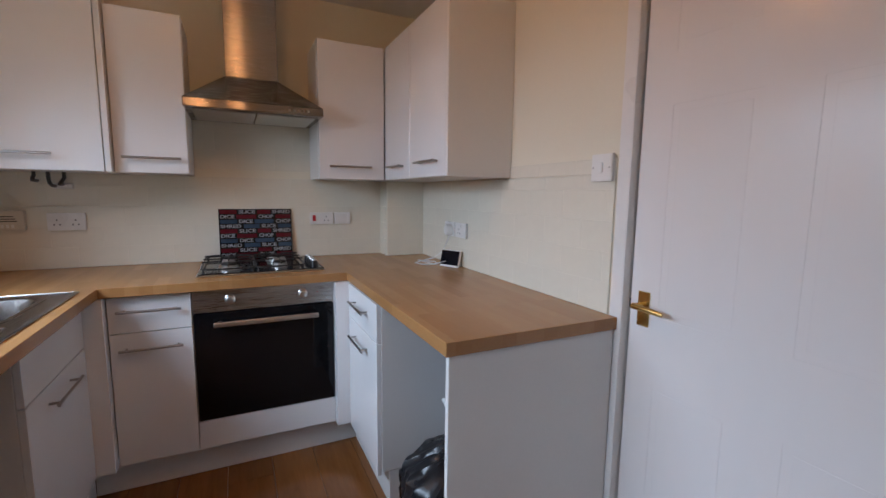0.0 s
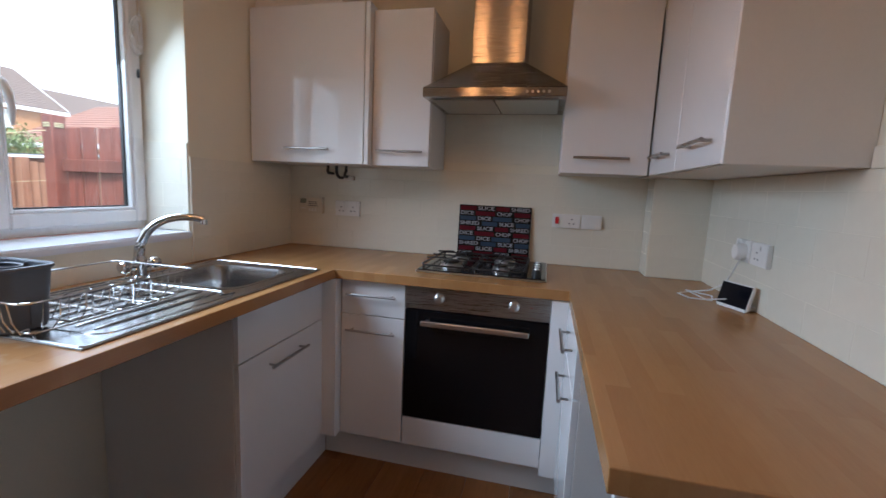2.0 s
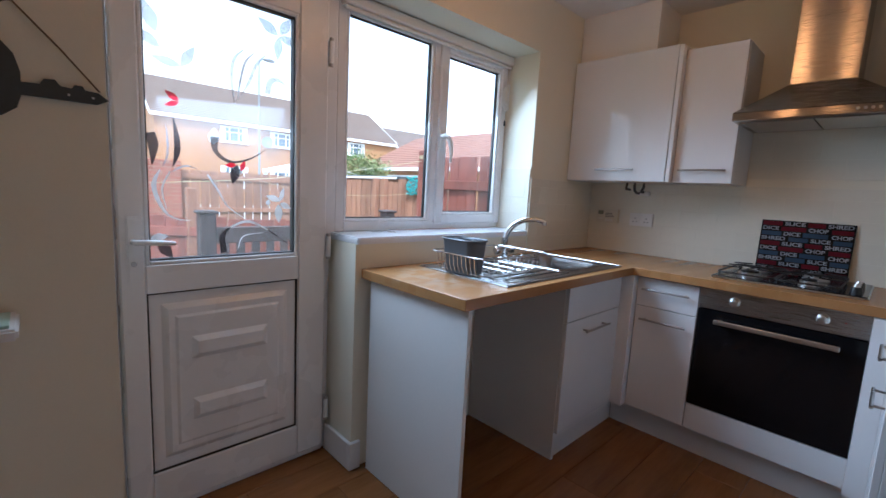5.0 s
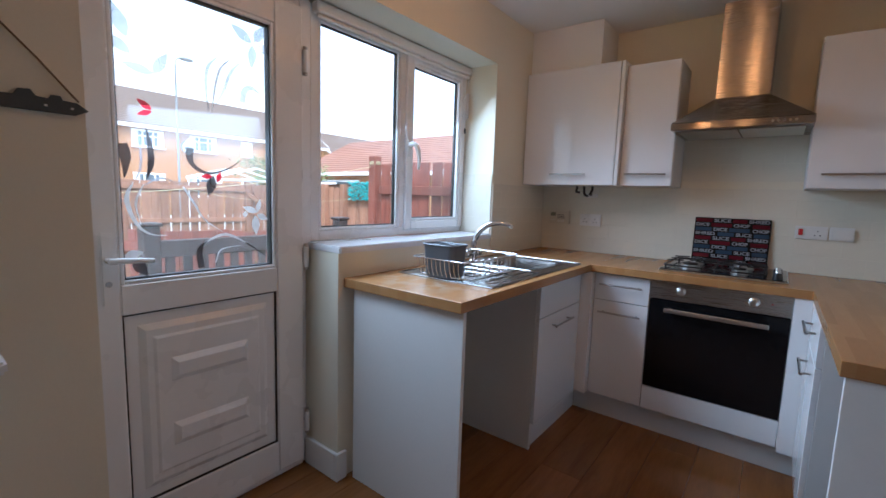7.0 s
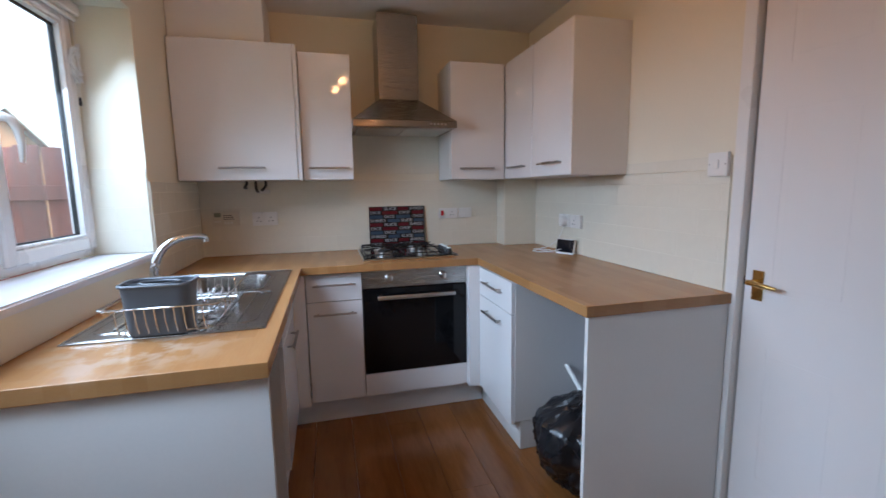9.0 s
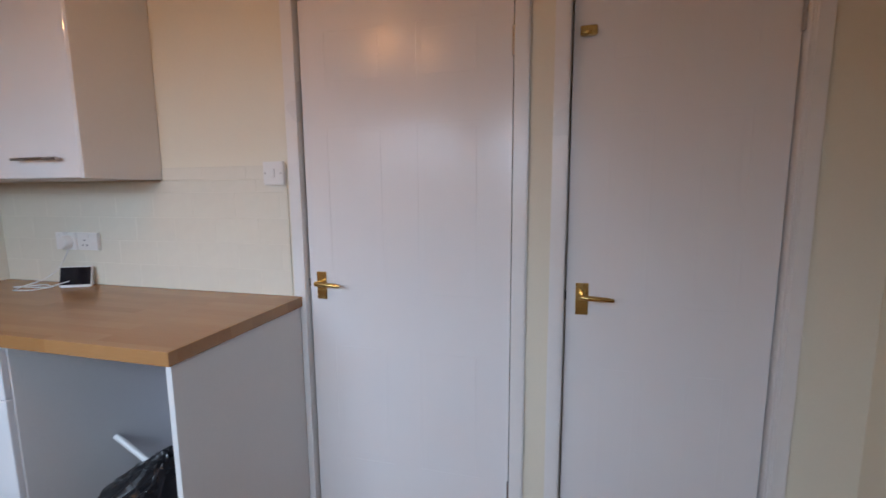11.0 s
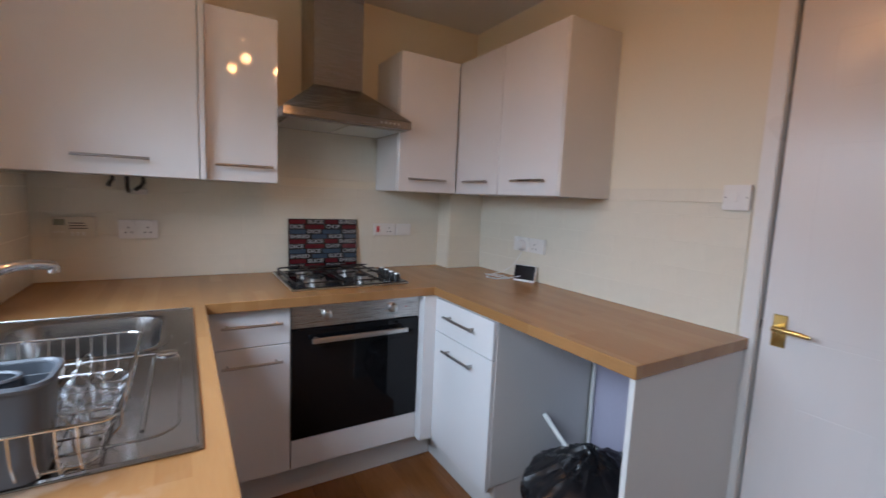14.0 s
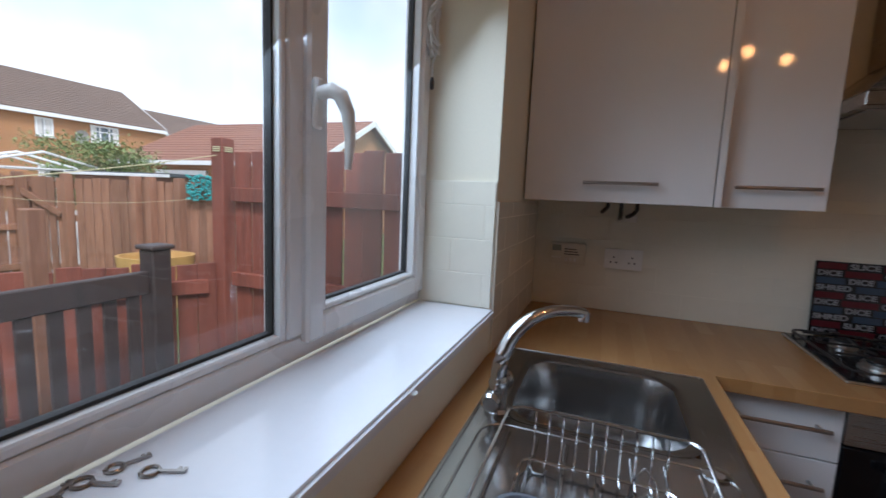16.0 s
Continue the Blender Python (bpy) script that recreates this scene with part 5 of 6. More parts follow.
ribbon("swirl", [R2(0.42, 0.53), R2(0.43, 0.589), R2(0.533, 0.622), R2(0.672, 0.602), R2(0.783, 0.56)], [0.030, 0.016, 0.010, 0.006, 0.001], M_FDARK)
leafshape("leaf", *R2(0.41, 0.56), 0.06, 0.040, 85, M_FROST)
leafshape("red_leaf", *R2(0.565, 0.633), 0.040, 0.020, 185, M_FRED)
leafshape("red_leaf", *R2(0.60, 0.655), 0.040, 0.020, 70, M_FRED)
leafshape("leaf", *R2(0.575, 0.632), 0.075, 0.036, 255, M_FDARK)
for a in ((0.90, 0.775, 0.062, 0.026, 160), (0.90, 0.775, 0.055, 0.020, 75), (0.90, 0.785, 0.050, 0.026, -25)):
    leafshape("petal", *R2(*a[:2]), *a[2:], M_FROST)
leafshape("petal", *R2(0.885, 0.79), 0.075, 0.034, 272, M_FROST)
leafshape("petal", *R2(0.80, 0.795), 0.025, 0.02, 80, M_FROST)
leafshape("leaf", *R2(0.01, 0.925), 0.055, 0.030, 10, M_FROST)
leafshape("leaf", *R2(0.055, 0.935), 0.075, 0.038, 305, M_FDARK)
ribbon("swirl", [R2(0.03, 0.54), R2(0.045, 0.585), R2(0.035, 0.655)], [0.030, 0.032, 0.001], M_FDARK)
ribbon("swirl", [R2(0.12, 0.50), R2(0.128, 0.56), R2(0.124, 0.615), R2(0.095, 0.658)], [0.001, 0.007, 0.008, 0.001], M_FGREY)
ribbon("swirl", [R2(0.165, 0.48), R2(0.182, 0.546), R2(0.182, 0.602), R2(0.155, 0.656)], [0.002, 0.018, 0.020, 0.001], M_FDARK)
# upper half
for a in ((0.20, 0.415, 0.05, 0.022, 145), (0.20, 0.42, 0.045, 0.018, 200)):
    leafshape("red_leaf", *R2(*a[:2]), *a[2:], M_FRED)
for a in ((0.08, 0.19, 0.10, 0.045, 110), (0.10, 0.24, 0.08, 0.035, 145), (0.22, 0.29, 0.09, 0.03, 170), (0.22, 0.29, 0.085, 0.035, 60)):
    leafshape("leaf", *R2(*a[:2]), *a[2:], M_FGREY)
for k, (w, col) in enumerate(((0.012, M_FGREY), (0.009, M_FROST), (0.012, M_FGREY))):
    ribbon("swirl", [R2(0.56 + 0.02 * k, 0.40 - 0.02 * k), R2(0.54 + 0.06 * k, 0.30), R2(0.56 + 0.08 * k, 0.22), R2(0.64 + 0.08 * k, 0.17)], [0.001, w, w, 0.001], col)
ribbon("swirl", [R2(0.80, 0.33), R2(0.82, 0.28), R2(0.88, 0.265), R2(0.95, 0.285)], [0.022, 0.024, 0.016, 0.001], M_FGREY)
for a in ((0.88, 0.085, 0.09, 0.04, 150), (0.90, 0.08, 0.08, 0.04, 60), (0.89, 0.09, 0.08, 0.035, -10), (0.89, 0.09, 0.09, 0.035, 265)):
    leafshape("leaf", *R2(*a[:2]), *a[2:], M_FGREY)

# ---- outside: garden, fences and houses ----
G = -0.30
M_GRASS = surface("lawn", (0.085, 0.14, 0.03), 0.9, var=0.35, big=1.2, fine=40, bump=0.6)
M_PAVE = surface("concrete_slabs", (0.30, 0.28, 0.26), 0.85, var=0.12, big=3, fine=60, bump=0.3)
M_DRIVE = surface("pale_concrete", (0.50, 0.48, 0.45), 0.85, var=0.1, big=1, fine=30, bump=0.2)
M_FENCE = wood("red_brown_fence_stain", (0.15, 0.038, 0.022), (0.27, 0.075, 0.045), 5.0, (4, 4, 0.5), 0.7, 0.3, 0.3)
M_FENCE2 = wood("orange_brown_fence_stain", (0.21, 0.092, 0.052), (0.34, 0.165, 0.098), 5.0, (4, 4, 0.5), 0.75, 0.3, 0.3)
M_DARKW = wood("dark_brown_stain", (0.028, 0.018, 0.016), (0.06, 0.04, 0.036), 5.0, (4, 4, 0.5), 0.6, 0.2, 0.25)
M_ROPE2 = surface("washing_line", (0.55, 0.5, 0.3), 0.7, var=0.1, bump=0.0)
M_TEAL = surface("teal_netting", (0.03, 0.33, 0.33), 0.6, var=0.35, big=20, fine=60, bump=0.3)
M_YELLOW = surface("yellow_plastic", (0.55, 0.33, 0.11), 0.5, var=0.2, big=6, bump=0.05)
M_LEAF = surface("leaf_green", (0.25, 0.34, 0.11), 0.6, var=0.3, big=5, fine=20, bump=0.0, random_var=0.3)
M_BARK = surface("bark", (0.10, 0.07, 0.045), 0.9, var=0.2, bump=0.4)
M_RENDERW = surface("white_fascia", (0.72, 0.72, 0.72), 0.5, var=0.04, bump=0.0)
M_DARKPANE = surface("house_window_glass", (0.10, 0.13, 0.16), 0.08, var=0.3, big=1.5, bump=0.0)
M_CURTAIN = surface("pale_curtain", (0.60, 0.58, 0.55), 0.8, var=0.15, big=3, stretch=(1, 8, 1), bump=0.0)


def masonry(name, c1, c2, mortar, w, h, rot=(90, 0, 90)):
    m, t, p = shader(name)
    co, mp, br = t.nodes.new("ShaderNodeTexCoord"), t.nodes.new("ShaderNodeMapping"), t.nodes.new("ShaderNodeTexBrick")
    sep, cmb, ad = t.nodes.new("ShaderNodeSeparateXYZ"), t.nodes.new("ShaderNodeCombineXYZ"), t.nodes.new("ShaderNodeMath")
    link(t, co.outputs["Object"], sep.inputs["Vector"])
    link(t, sep.outputs["X"], ad.inputs[0])
    link(t, sep.outputs["Y"], ad.inputs[1])
    link(t, ad.outputs[0], cmb.inputs["X"])
    link(t, sep.outputs["Z"], cmb.inputs["Y"])
    link(t, cmb.outputs["Vector"], br.inputs["Vector"])
    for k, v in (("Scale", 1.0), ("Mortar Size", 0.008), ("Mortar Smooth", 0.3), ("Bias", 0.1), ("Brick Width", w), ("Row Height", h)):
        br.inputs[k].default_value = v
    br.inputs["Color1"].default_value, br.inputs["Color2"].default_value, br.inputs["Mortar"].default_value = (*c1, 1), (*c2, 1), (*mortar, 1)
    n = noise_tex(t, 0.7, 4.0)
    c = mixc(t, 1.0, br.outputs["Color"], ramp(t, n.outputs["Fac"], [(0.3, (0.82, 0.82, 0.82)), (0.7, (1, 1, 1))]), "MULTIPLY")
    link(t, c, p.inputs["Base Color"])
    p.inputs["Roughness"].default_value = 0.85
    bumped(t, p, br.outputs["Fac"], 0.3, -0.005)
    return m


M_BRICK = masonry("orange_brick", (0.42, 0.185, 0.066), (0.36, 0.155, 0.055), (0.45, 0.30, 0.18), 0.225, 0.075)
M_BRICK2 = masonry("red_brick", (0.36, 0.10, 0.055), (0.28, 0.08, 0.045), (0.34, 0.24, 0.18), 0.225, 0.075)
M_ROOF = surface("brown_roof_tile", (0.155, 0.108, 0.085), 0.8, var=0.15, big=0.8, fine=10, bump=0.2)
M_ROOF2 = surface("red_brown_roof_tile", (0.26, 0.12, 0.08), 0.8, var=0.15, big=0.8, fine=10, bump=0.2)

bm = bmesh.new()
bmesh.ops.create_grid(bm, x_segments=2, y_segments=2, size=400, matrix=Matrix.Translation((0, 0, G)))
solid("ground", bm, M_GRASS, "mown garden lawn", "lawn", "structure")
solid("patio", box(-2.6, -1.43, -4.0, 2.9, G, G + 0.03, r=0.004), M_PAVE, "grey concrete slab path along the house", "paving", "structure")
solid("driveway", box(-27.5, -9.8, -25.0, 45.0, G, G + 0.02), M_DRIVE, "pale concrete drive beyond the garden fence", "paving", "structure")
solid("door_step", box(-1.75, -1.425, -0.1, 0.8, G + 0.03, -0.06, r=0.01), M_PAVE, "concrete door step", "step", "structure")
solid("outer_wall", box(-1.52, -1.43, -4.0, -0.05, G, 2.6), M_BRICK, "orange brick outside wall", "wall", "structure")


def boarded_fence(name, label, a, b, z0, z1, material, board=0.12, gap=0.006, seed=1, rails=(0.15, 0.85), uneven=0.012, rail_in=-1, limit=300):
    """A fence of upright boards from a to b, with rails on one side."""
    a, b = Vector((*a, 0)), Vector((*b, 0))
    d = (b - a).normalized()
    n = Vector((-d.y, d.x, 0)) * rail_in
    length = (b - a).length
    f = thing(name, (*((a + b) / 2).xy, z0), label, "fence")
    rg = random.Random(seed)
    turn = math.degrees(math.atan2(d.y, d.x))
    cache = {}
    k = 0
    s = 0.0
    while s < length:
        h = round((z1 - z0 + rg.uniform(-uneven, uneven)) / 0.006) * 0.006
        if h not in cache:
            cache[h] = mesh_of("board", box(-board / 2, board / 2, -0.009, 0.009, 0, h, r=0.003), material)
        ob = new("board", cache[h])
        ob.parent = f
        ob.matrix_parent_inverse = f.matrix_world.inverted()
        p = a + d * (s + board / 2)
        ob.matrix_basis = pose(p.x, p.y, z0, rg.uniform(-0.4, 0.4), rg.uniform(-0.3, 0.3), turn)
        s += board + gap * rg.uniform(0.4, 1.8)
    for r in rails:
        z = z0 + (z1 - z0) * r
        bm = box(0, length, -0.02, 0.02, -0.045, 0.045, r=0.004)
        q = a + n * 0.030
        bmesh.ops.transform(bm, matrix=pose(q.x, q.y, z, 0, 0, turn), verts=bm.verts)
        part("rail", bm, material, f)
    return f, d, n, turn


def fence_post(x, y, z1, material, label, w=0.09, z0=G, cap=False):
    p = thing("fence_post", (x, y, z0), label, "fence post")
    part("post", box(x - w / 2, x + w / 2, y - w / 2, y + w / 2, z0, z1, r=0.006), material, p)
    if cap:
        part("cap", box(x - w / 2 - 0.012, x + w / 2 + 0.012, y - w / 2 - 0.012, y + w / 2 + 0.012, z1, z1 + 0.022, r=0.006), material, p)
    return p


boarded_fence("garden_fence", "tall red-brown boarded fence beside the kitchen", (-3.06, 2.93), (-1.56, 2.93), G + 0.05, 1.59, M_FENCE, 0.125, 0.010, 3, (0.13, 0.55, 0.85), 0.012, -1)
fence_post(-3.145, 2.905, 1.67, M_FENCE, "weathered red-brown timber fence post with a washing line tied on", 0.10)
boarded_fence("low_fence", "low red-brown boarded fence across the garden", (-5.6, -0.75), (-3.2, 2.82), G + 0.04, 0.86, M_FENCE, 0.11, 0.004, 5, (0.25, 0.87), 0.012, -1)
for x, y, z in ((-3.66, 2.13, 1.20), (-4.45, 0.96, 1.15)):
    fence_post(x, y, z, M_FENCE2, "orange-brown timber fence post", 0.085)
# dark balustrade
bal = thing("dark_balustrade", (-3.1, 1.5, G), "dark brown picket balustrade in the garden", "balustrade")
for y, z in ((0.74, 0.99), (2.40, 1.005)):
    part("post", box(-3.155, -3.045, y - 0.055, y + 0.055, G, z, r=0.008), M_DARKW, bal)
    part("cap", box(-3.17, -3.03, y - 0.07, y + 0.07, z, z + 0.025, r=0.008), M_DARKW, bal)
part("top_rail", box(-3.125, -3.075, 0.795, 2.345, 0.765, 0.888, r=0.006), M_DARKW, bal)
part("bottom_rail", box(-3.12, -3.08, 0.795, 2.345, 0.20, 0.27, r=0.006), M_DARKW, bal)
for k in range(13):
    y = 0.865 + k * 0.117
    part("picket", box(-3.11, -3.09, y - 0.032, y + 0.032, 0.271, 0.764, r=0.004), M_DARKW, bal)

f, d, n, turn = boarded_fence("far_fence", "orange-brown boarded fence at the end of the garden", (-9.6, -3.5), (-8.95, 4.6), G, 1.40, M_FENCE2, 0.15, 0.014, 7, (0.2, 0.55, 0.93), 0.01, -1)
gate, d, n, turn = boarded_fence("far_fence", "orange-brown slatted gate fence at the end of the garden", (-8.95, 4.6), (-6.7, 5.45), G, 1.39, M_FENCE2, 0.11, 0.020, 8, (0.2, 0.645, 0.93), 0.01, 1)
bm = box(-0.55, 0.55, -0.02, 0.02, -0.045, 0.045, r=0.004)
bmesh.ops.transform(bm, matrix=pose(-8.80, 4.60, 1.12, 0, 0, turn) @ pose(0, 0, 0, 0, 30, 0), verts=bm.verts)
part("brace", bm, M_FENCE2, gate, "diagonal gate brace")
boarded_fence("far_fence", "closed orange-brown boarded fence panel", (-6.7, 5.45), (-5.5, 5.9), G, 1.40, M_FENCE2, 0.11, 0.003, 12, (0.2, 0.645, 0.93), 0.01, 1)
f2 = boarded_fence("far_fence", "orange-brown boarded fence running back to the house", (-5.5, 5.9), (-3.2, 3.0), G, 1.42, M_FENCE2, 0.15, 0.004, 9, (0.2, 0.93), 0.01, -1)
for x, y in ((-8.93, 4.55), (-8.27, 4.81), (-7.30, 5.16), (-7.10, 5.24), (-6.70, 5.39), (-5.5, 5.85), (-4.7, 4.9), (-9.2, 0.5)):
    fence_post(x, y, 1.45, M_FENCE2, "orange-brown timber fence post", 0.11)
# red brick wall end of the outbuilding, seen through the door glass
solid("outbuilding_wall", box(-9.25, -9.0, -2.2, 1.9, G, 1.56, r=0.01), M_BRICK2, "red brick outbuilding wall at the end of the garden", "wall", "structure")

# washing line
bm = bmesh.new()
for (a, b, sag) in (((-6.35, 5.28, 1.16), (-9.0, 3.4, 1.25), 0.14), ((-3.145, 2.87, 1.56), (-4.0, -3.5, 1.50), 0.36)):
    tube(bm, [(a[0] + (b[0] - a[0]) * k / 16, a[1] + (b[1] - a[1]) * k / 16, a[2] + (b[2] - a[2]) * k / 16 - sag * 4 * (k / 16) * (1 - k / 16)) for k in range(17)], 0.0028, 5)
for k in range(3):
    tube(bm, [(-3.145 + 0.058 * math.cos(a), 2.905 + 0.058 * math.sin(a), 1.585 + 0.012 * k) for a in [2 * math.pi * i / 12 for i in range(12)]], 0.004, 5, True)
solid("washing_line", bm, M_ROPE2, "pale rope washing line tied to the fence post", "washing line")
# teal netting bundle on the fence
bm = bmesh.new()
rg = random.Random(2)
for k in range(260):
    u, v = rg.random(), rg.random()
    p = Vector((-6.27 + 0.52 * (u - 0.5), 5.48 + 0.19 * (u - 0.5), 1.14 + 0.37 * v))
    bmesh.ops.create_icosphere(bm, subdivisions=1, radius=rg.uniform(0.014, 0.026), matrix=Matrix.Translation(p + Vector((rg.uniform(-0.03, 0.03), rg.uniform(-0.03, 0.03), 0))) @ Matrix.Diagonal((1.4, 1, 0.8, 1)))
solid("teal_netting", bm, M_TEAL, "bundle of teal garden netting hung on the fence", "netting", smooth=True)
bm = cup_ring(bmesh.new(), -6.85, -6.05, 4.40, 5.25, 0.3, G + 0.002, 0.40, 0.03, 0.06)
solid("sand_pit", bm, M_YELLOW, "yellow plastic play tub in the garden", "play tub", smooth=True)


def roof_courses(bm, x0, x1, ye, ze, yr, zr, n, axis="y"):
    """Lapped courses of tiles up one slope, as long thin steps."""
    for k in range(n):
        a, b = k / n, (k + 1.35) / n
        y0, z0 = ye + (yr - ye) * a, ze + (zr - ze) * a
        b = min(b, 1.0)
        y1, z1 = ye + (yr - ye) * b, ze + (zr - ze) * b
        lift = 0.04
        if axis == "y":
            q = [(x0, y0, z0 + lift), (x1, y0, z0 + lift), (x1, y1, z1), (x0, y1, z1)]
            w = [(x0, y0, z0 - 0.01), (x1, y0, z0 - 0.01), (x1, y1, z1 - 0.04), (x0, y1, z1 - 0.04)]
        else:
            q = [(y0, x0, z0 + lift), (y0, x1, z0 + lift), (y1, x1, z1), (y1, x0, z1)]
            w = [(y0, x0, z0 - 0.01), (y0, x1, z0 - 0.01), (y1, x1, z1 - 0.04), (y1, x0, z1 - 0.04)]
        q, w = [bm.verts.new(p) for p in q], [bm.verts.new(p) for p in w]
        bm.faces.new(q)
        bm.faces.new(w[::-1])
        for i in range(4):
            bm.faces.new((q[i], w[i], w[(i + 1) % 4], q[(i + 1) % 4]))
    return bm


def terrace(name, label, xf, xb, y0, y1, ze, zr, wins, mat_wall, mat_roof):
    """A two-storey house whose front faces +x, with ridge along y."""
    h = thing(name, (xf, (y0 + y1) / 2, G), label, "house")
    bm = box(xb, xf, y0, y1, G, ze)
    xm = (xf + xb) / 2
    for y in (y0, y1):
        t3 = [bm.verts.new(p) for p in ((xf, y, ze), (xm, y, zr - 0.1), (xb, y, ze))]
        bm.faces.new(t3)
    part("wall", bm, mat_wall, h)
    bm = bmesh.new()
    roof_courses(bm, y0 - 0.25, y1 + 0.25, xf + 0.35, ze - 0.05, xm, zr, 22, "x")
    roof_courses(bm, y0 - 0.25, y1 + 0.25, xb - 0.35, ze - 0.05, xm, zr, 22, "x")
    part("roof", bm, mat_roof, h)
    bm = box(xf + 0.24, xf + 0.34, y0 - 0.25, y1 + 0.25, ze - 0.28, ze - 0.08)
    part("fascia", bm, M_RENDERW, h, "white fascia and gutter")
    for s, e in ((y0 - 0.30, y0 - 0.255), (y1 + 0.255, y1 + 0.30)):
        bm = bmesh.new()
        q = [(xf + 0.35, ze - 0.22), (xf + 0.35, ze + 0.0), (xm, zr + 0.06), (xm, zr - 0.18)]
        a, b = [bm.verts.new((x, s, z)) for x, z in q], [bm.verts.new((x, e, z)) for x, z in q]
        bm.faces.new(a)
        bm.faces.new(b[::-1])
        for i in range(4):
            bm.faces.new((a[i], a[(i + 1) % 4], b[(i + 1) % 4], b[i]))
        part("bargeboard", bm, M_RENDERW, h, "white bargeboard")
    for a, b, c, e, nb in wins:
        w = part("window", ring(bmesh.new(), xf - 0.05, xf + 0.05, a, b, c, e, 0.09, 0.0), M_RENDERW, h, "white framed window")
        part("pane", box(xf - 0.02, xf + 0.005, a + 0.09, b - 0.09, c + 0.09, e - 0.09), M_DARKPANE, w)
        for k in range(1, nb):
            y = a + (b - a) * k / nb
            part("glazing_bar", box(xf + 0.006, xf + 0.045, y - 0.035, y + 0.035, c + 0.09, e - 0.09), M_RENDERW, w)
        if nb > 2:
            part("glazing_bar", box(xf + 0.0055, xf + 0.0445, a + 0.09, b - 0.09, (c + e) / 2 + 0.10, (c + e) / 2 + 0.16), M_RENDERW, w)
        for y in (a + 0.10, b - 0.10 - 0.22):
            part("curtain", box(xf + 0.0051, xf + 0.0057, y, y + 0.22, c + 0.09, e - 0.09), M_CURTAIN, w, "pale curtain")
        part("sill", box(xf + 0.0505, xf + 0.14, a - 0.05, b + 0.05, c - 0.06, c), M_RENDERW, w)
    return h


UP = (3.55, 4.50)
wins = [(8.4, 10.0, *UP, 3), (11.44, 13.02, *UP, 3), (14.63, 15.41, *UP, 2), (17.2, 18.7, *UP, 3)]
wins += [(a, b, 0.8, 2.1, n3) for a, b, _, _, n3 in wins]
terrace("brick_house", "orange brick terraced house with brown tiled roof and white windows", -28.6, -36.5, 5.0, 21.3, 4.85, 7.45, wins, M_BRICK, M_ROOF)
terrace("brick_house", "orange brick terraced house partly hidden behind its neighbour", -36.3, -46.0, 28.0, 45.0, 5.4, 8.0, [(30, 31.6, 3.8, 4.8, 3), (35, 36.6, 3.8, 4.8, 3)], M_BRICK, M_ROOF)
terrace("brick_house", "distant orange brick house at the end of the row", -30.0, -38.0, -22.0, -3.0, 4.85, 7.45, [(-8, -6.4, *UP, 3), (-13, -11.4, *UP, 3)], M_BRICK, M_ROOF)

gar = thing("garage_block", (-13, 15, G), "brick garage block with a red-brown tiled gable roof and white bargeboards", "garage")
bm = box(-17.5, -9.3, 11.8, 18.2, G, 2.25)
for x in (-17.5, -9.3):
    bm.faces.new([bm.verts.new(p) for p in ((x, 11.8, 2.25), (x, 15.0, 3.85), (x, 18.2, 2.25))])
part("wall", bm, M_BRICK, gar)
bm = bmesh.new()
roof_courses(bm, -17.8, -9.0, 11.45, 2.15, 15.0, 3.95, 16, "y")
roof_courses(bm, -17.8, -9.0, 18.55, 2.15, 15.0, 3.95, 16, "y")
part("roof", bm, M_ROOF2, gar)
bm = bmesh.new()
for s in (-1, 1):
    q = [(-8.99, 15.0, 3.95), (-8.99, 15.0 + s * 3.6, 2.13), (-8.99, 15.0 + s * 3.6, 1.93), (-8.99, 15.0, 3.75)]
    a = [bm.verts.new(p) for p in q]
    b = [bm.verts.new((p[0] + 0.05, p[1], p[2])) for p in q]
    bm.faces.new(a)
    bm.faces.new(b[::-1])
    for i in range(4):
        bm.faces.new((a[i], a[(i + 1) % 4], b[(i + 1) % 4], b[i]))
part("bargeboard", bm, M_RENDERW, gar, "white bargeboards")
part("gutter", box(-17.8, -9.0, 11.36, 11.44, 2.02, 2.16), M_RENDERW, gar, "white gutter")
part("garage_door", box(-15.9, -13.5, 11.70, 11.79, G, 1.85), M_RENDERW, gar, "white garage door")
gar2 = copy_thing(gar, pose(-16.0, 33.0, G))

# white-framed garden canopy behind the far fence
can = thing("garden_canopy", (-12.6, 6.2, G), "white-framed clear canopy behind the fence", "canopy")
for y in (5.2, 7.3):
    for x in (-13.4, -11.6):
        part("post", box(x - 0.05, x + 0.05, y - 0.05, y + 0.05, G, 1.56), M_RENDERW, can)
for x in (-13.4, -12.5, -11.6):
    bm = tube(bmesh.new(), [(x, 5.1, 1.60), (x, 6.25, 1.90), (x, 7.4, 1.60)], 0.028, 6)
    part("rafter", bm, M_RENDERW, can)
part("roof_sheet", box(-13.4, -11.6, 5.1, 7.4, 1.545, 1.575, r=0.003), M_RENDERW, can, "pale translucent roof sheet")


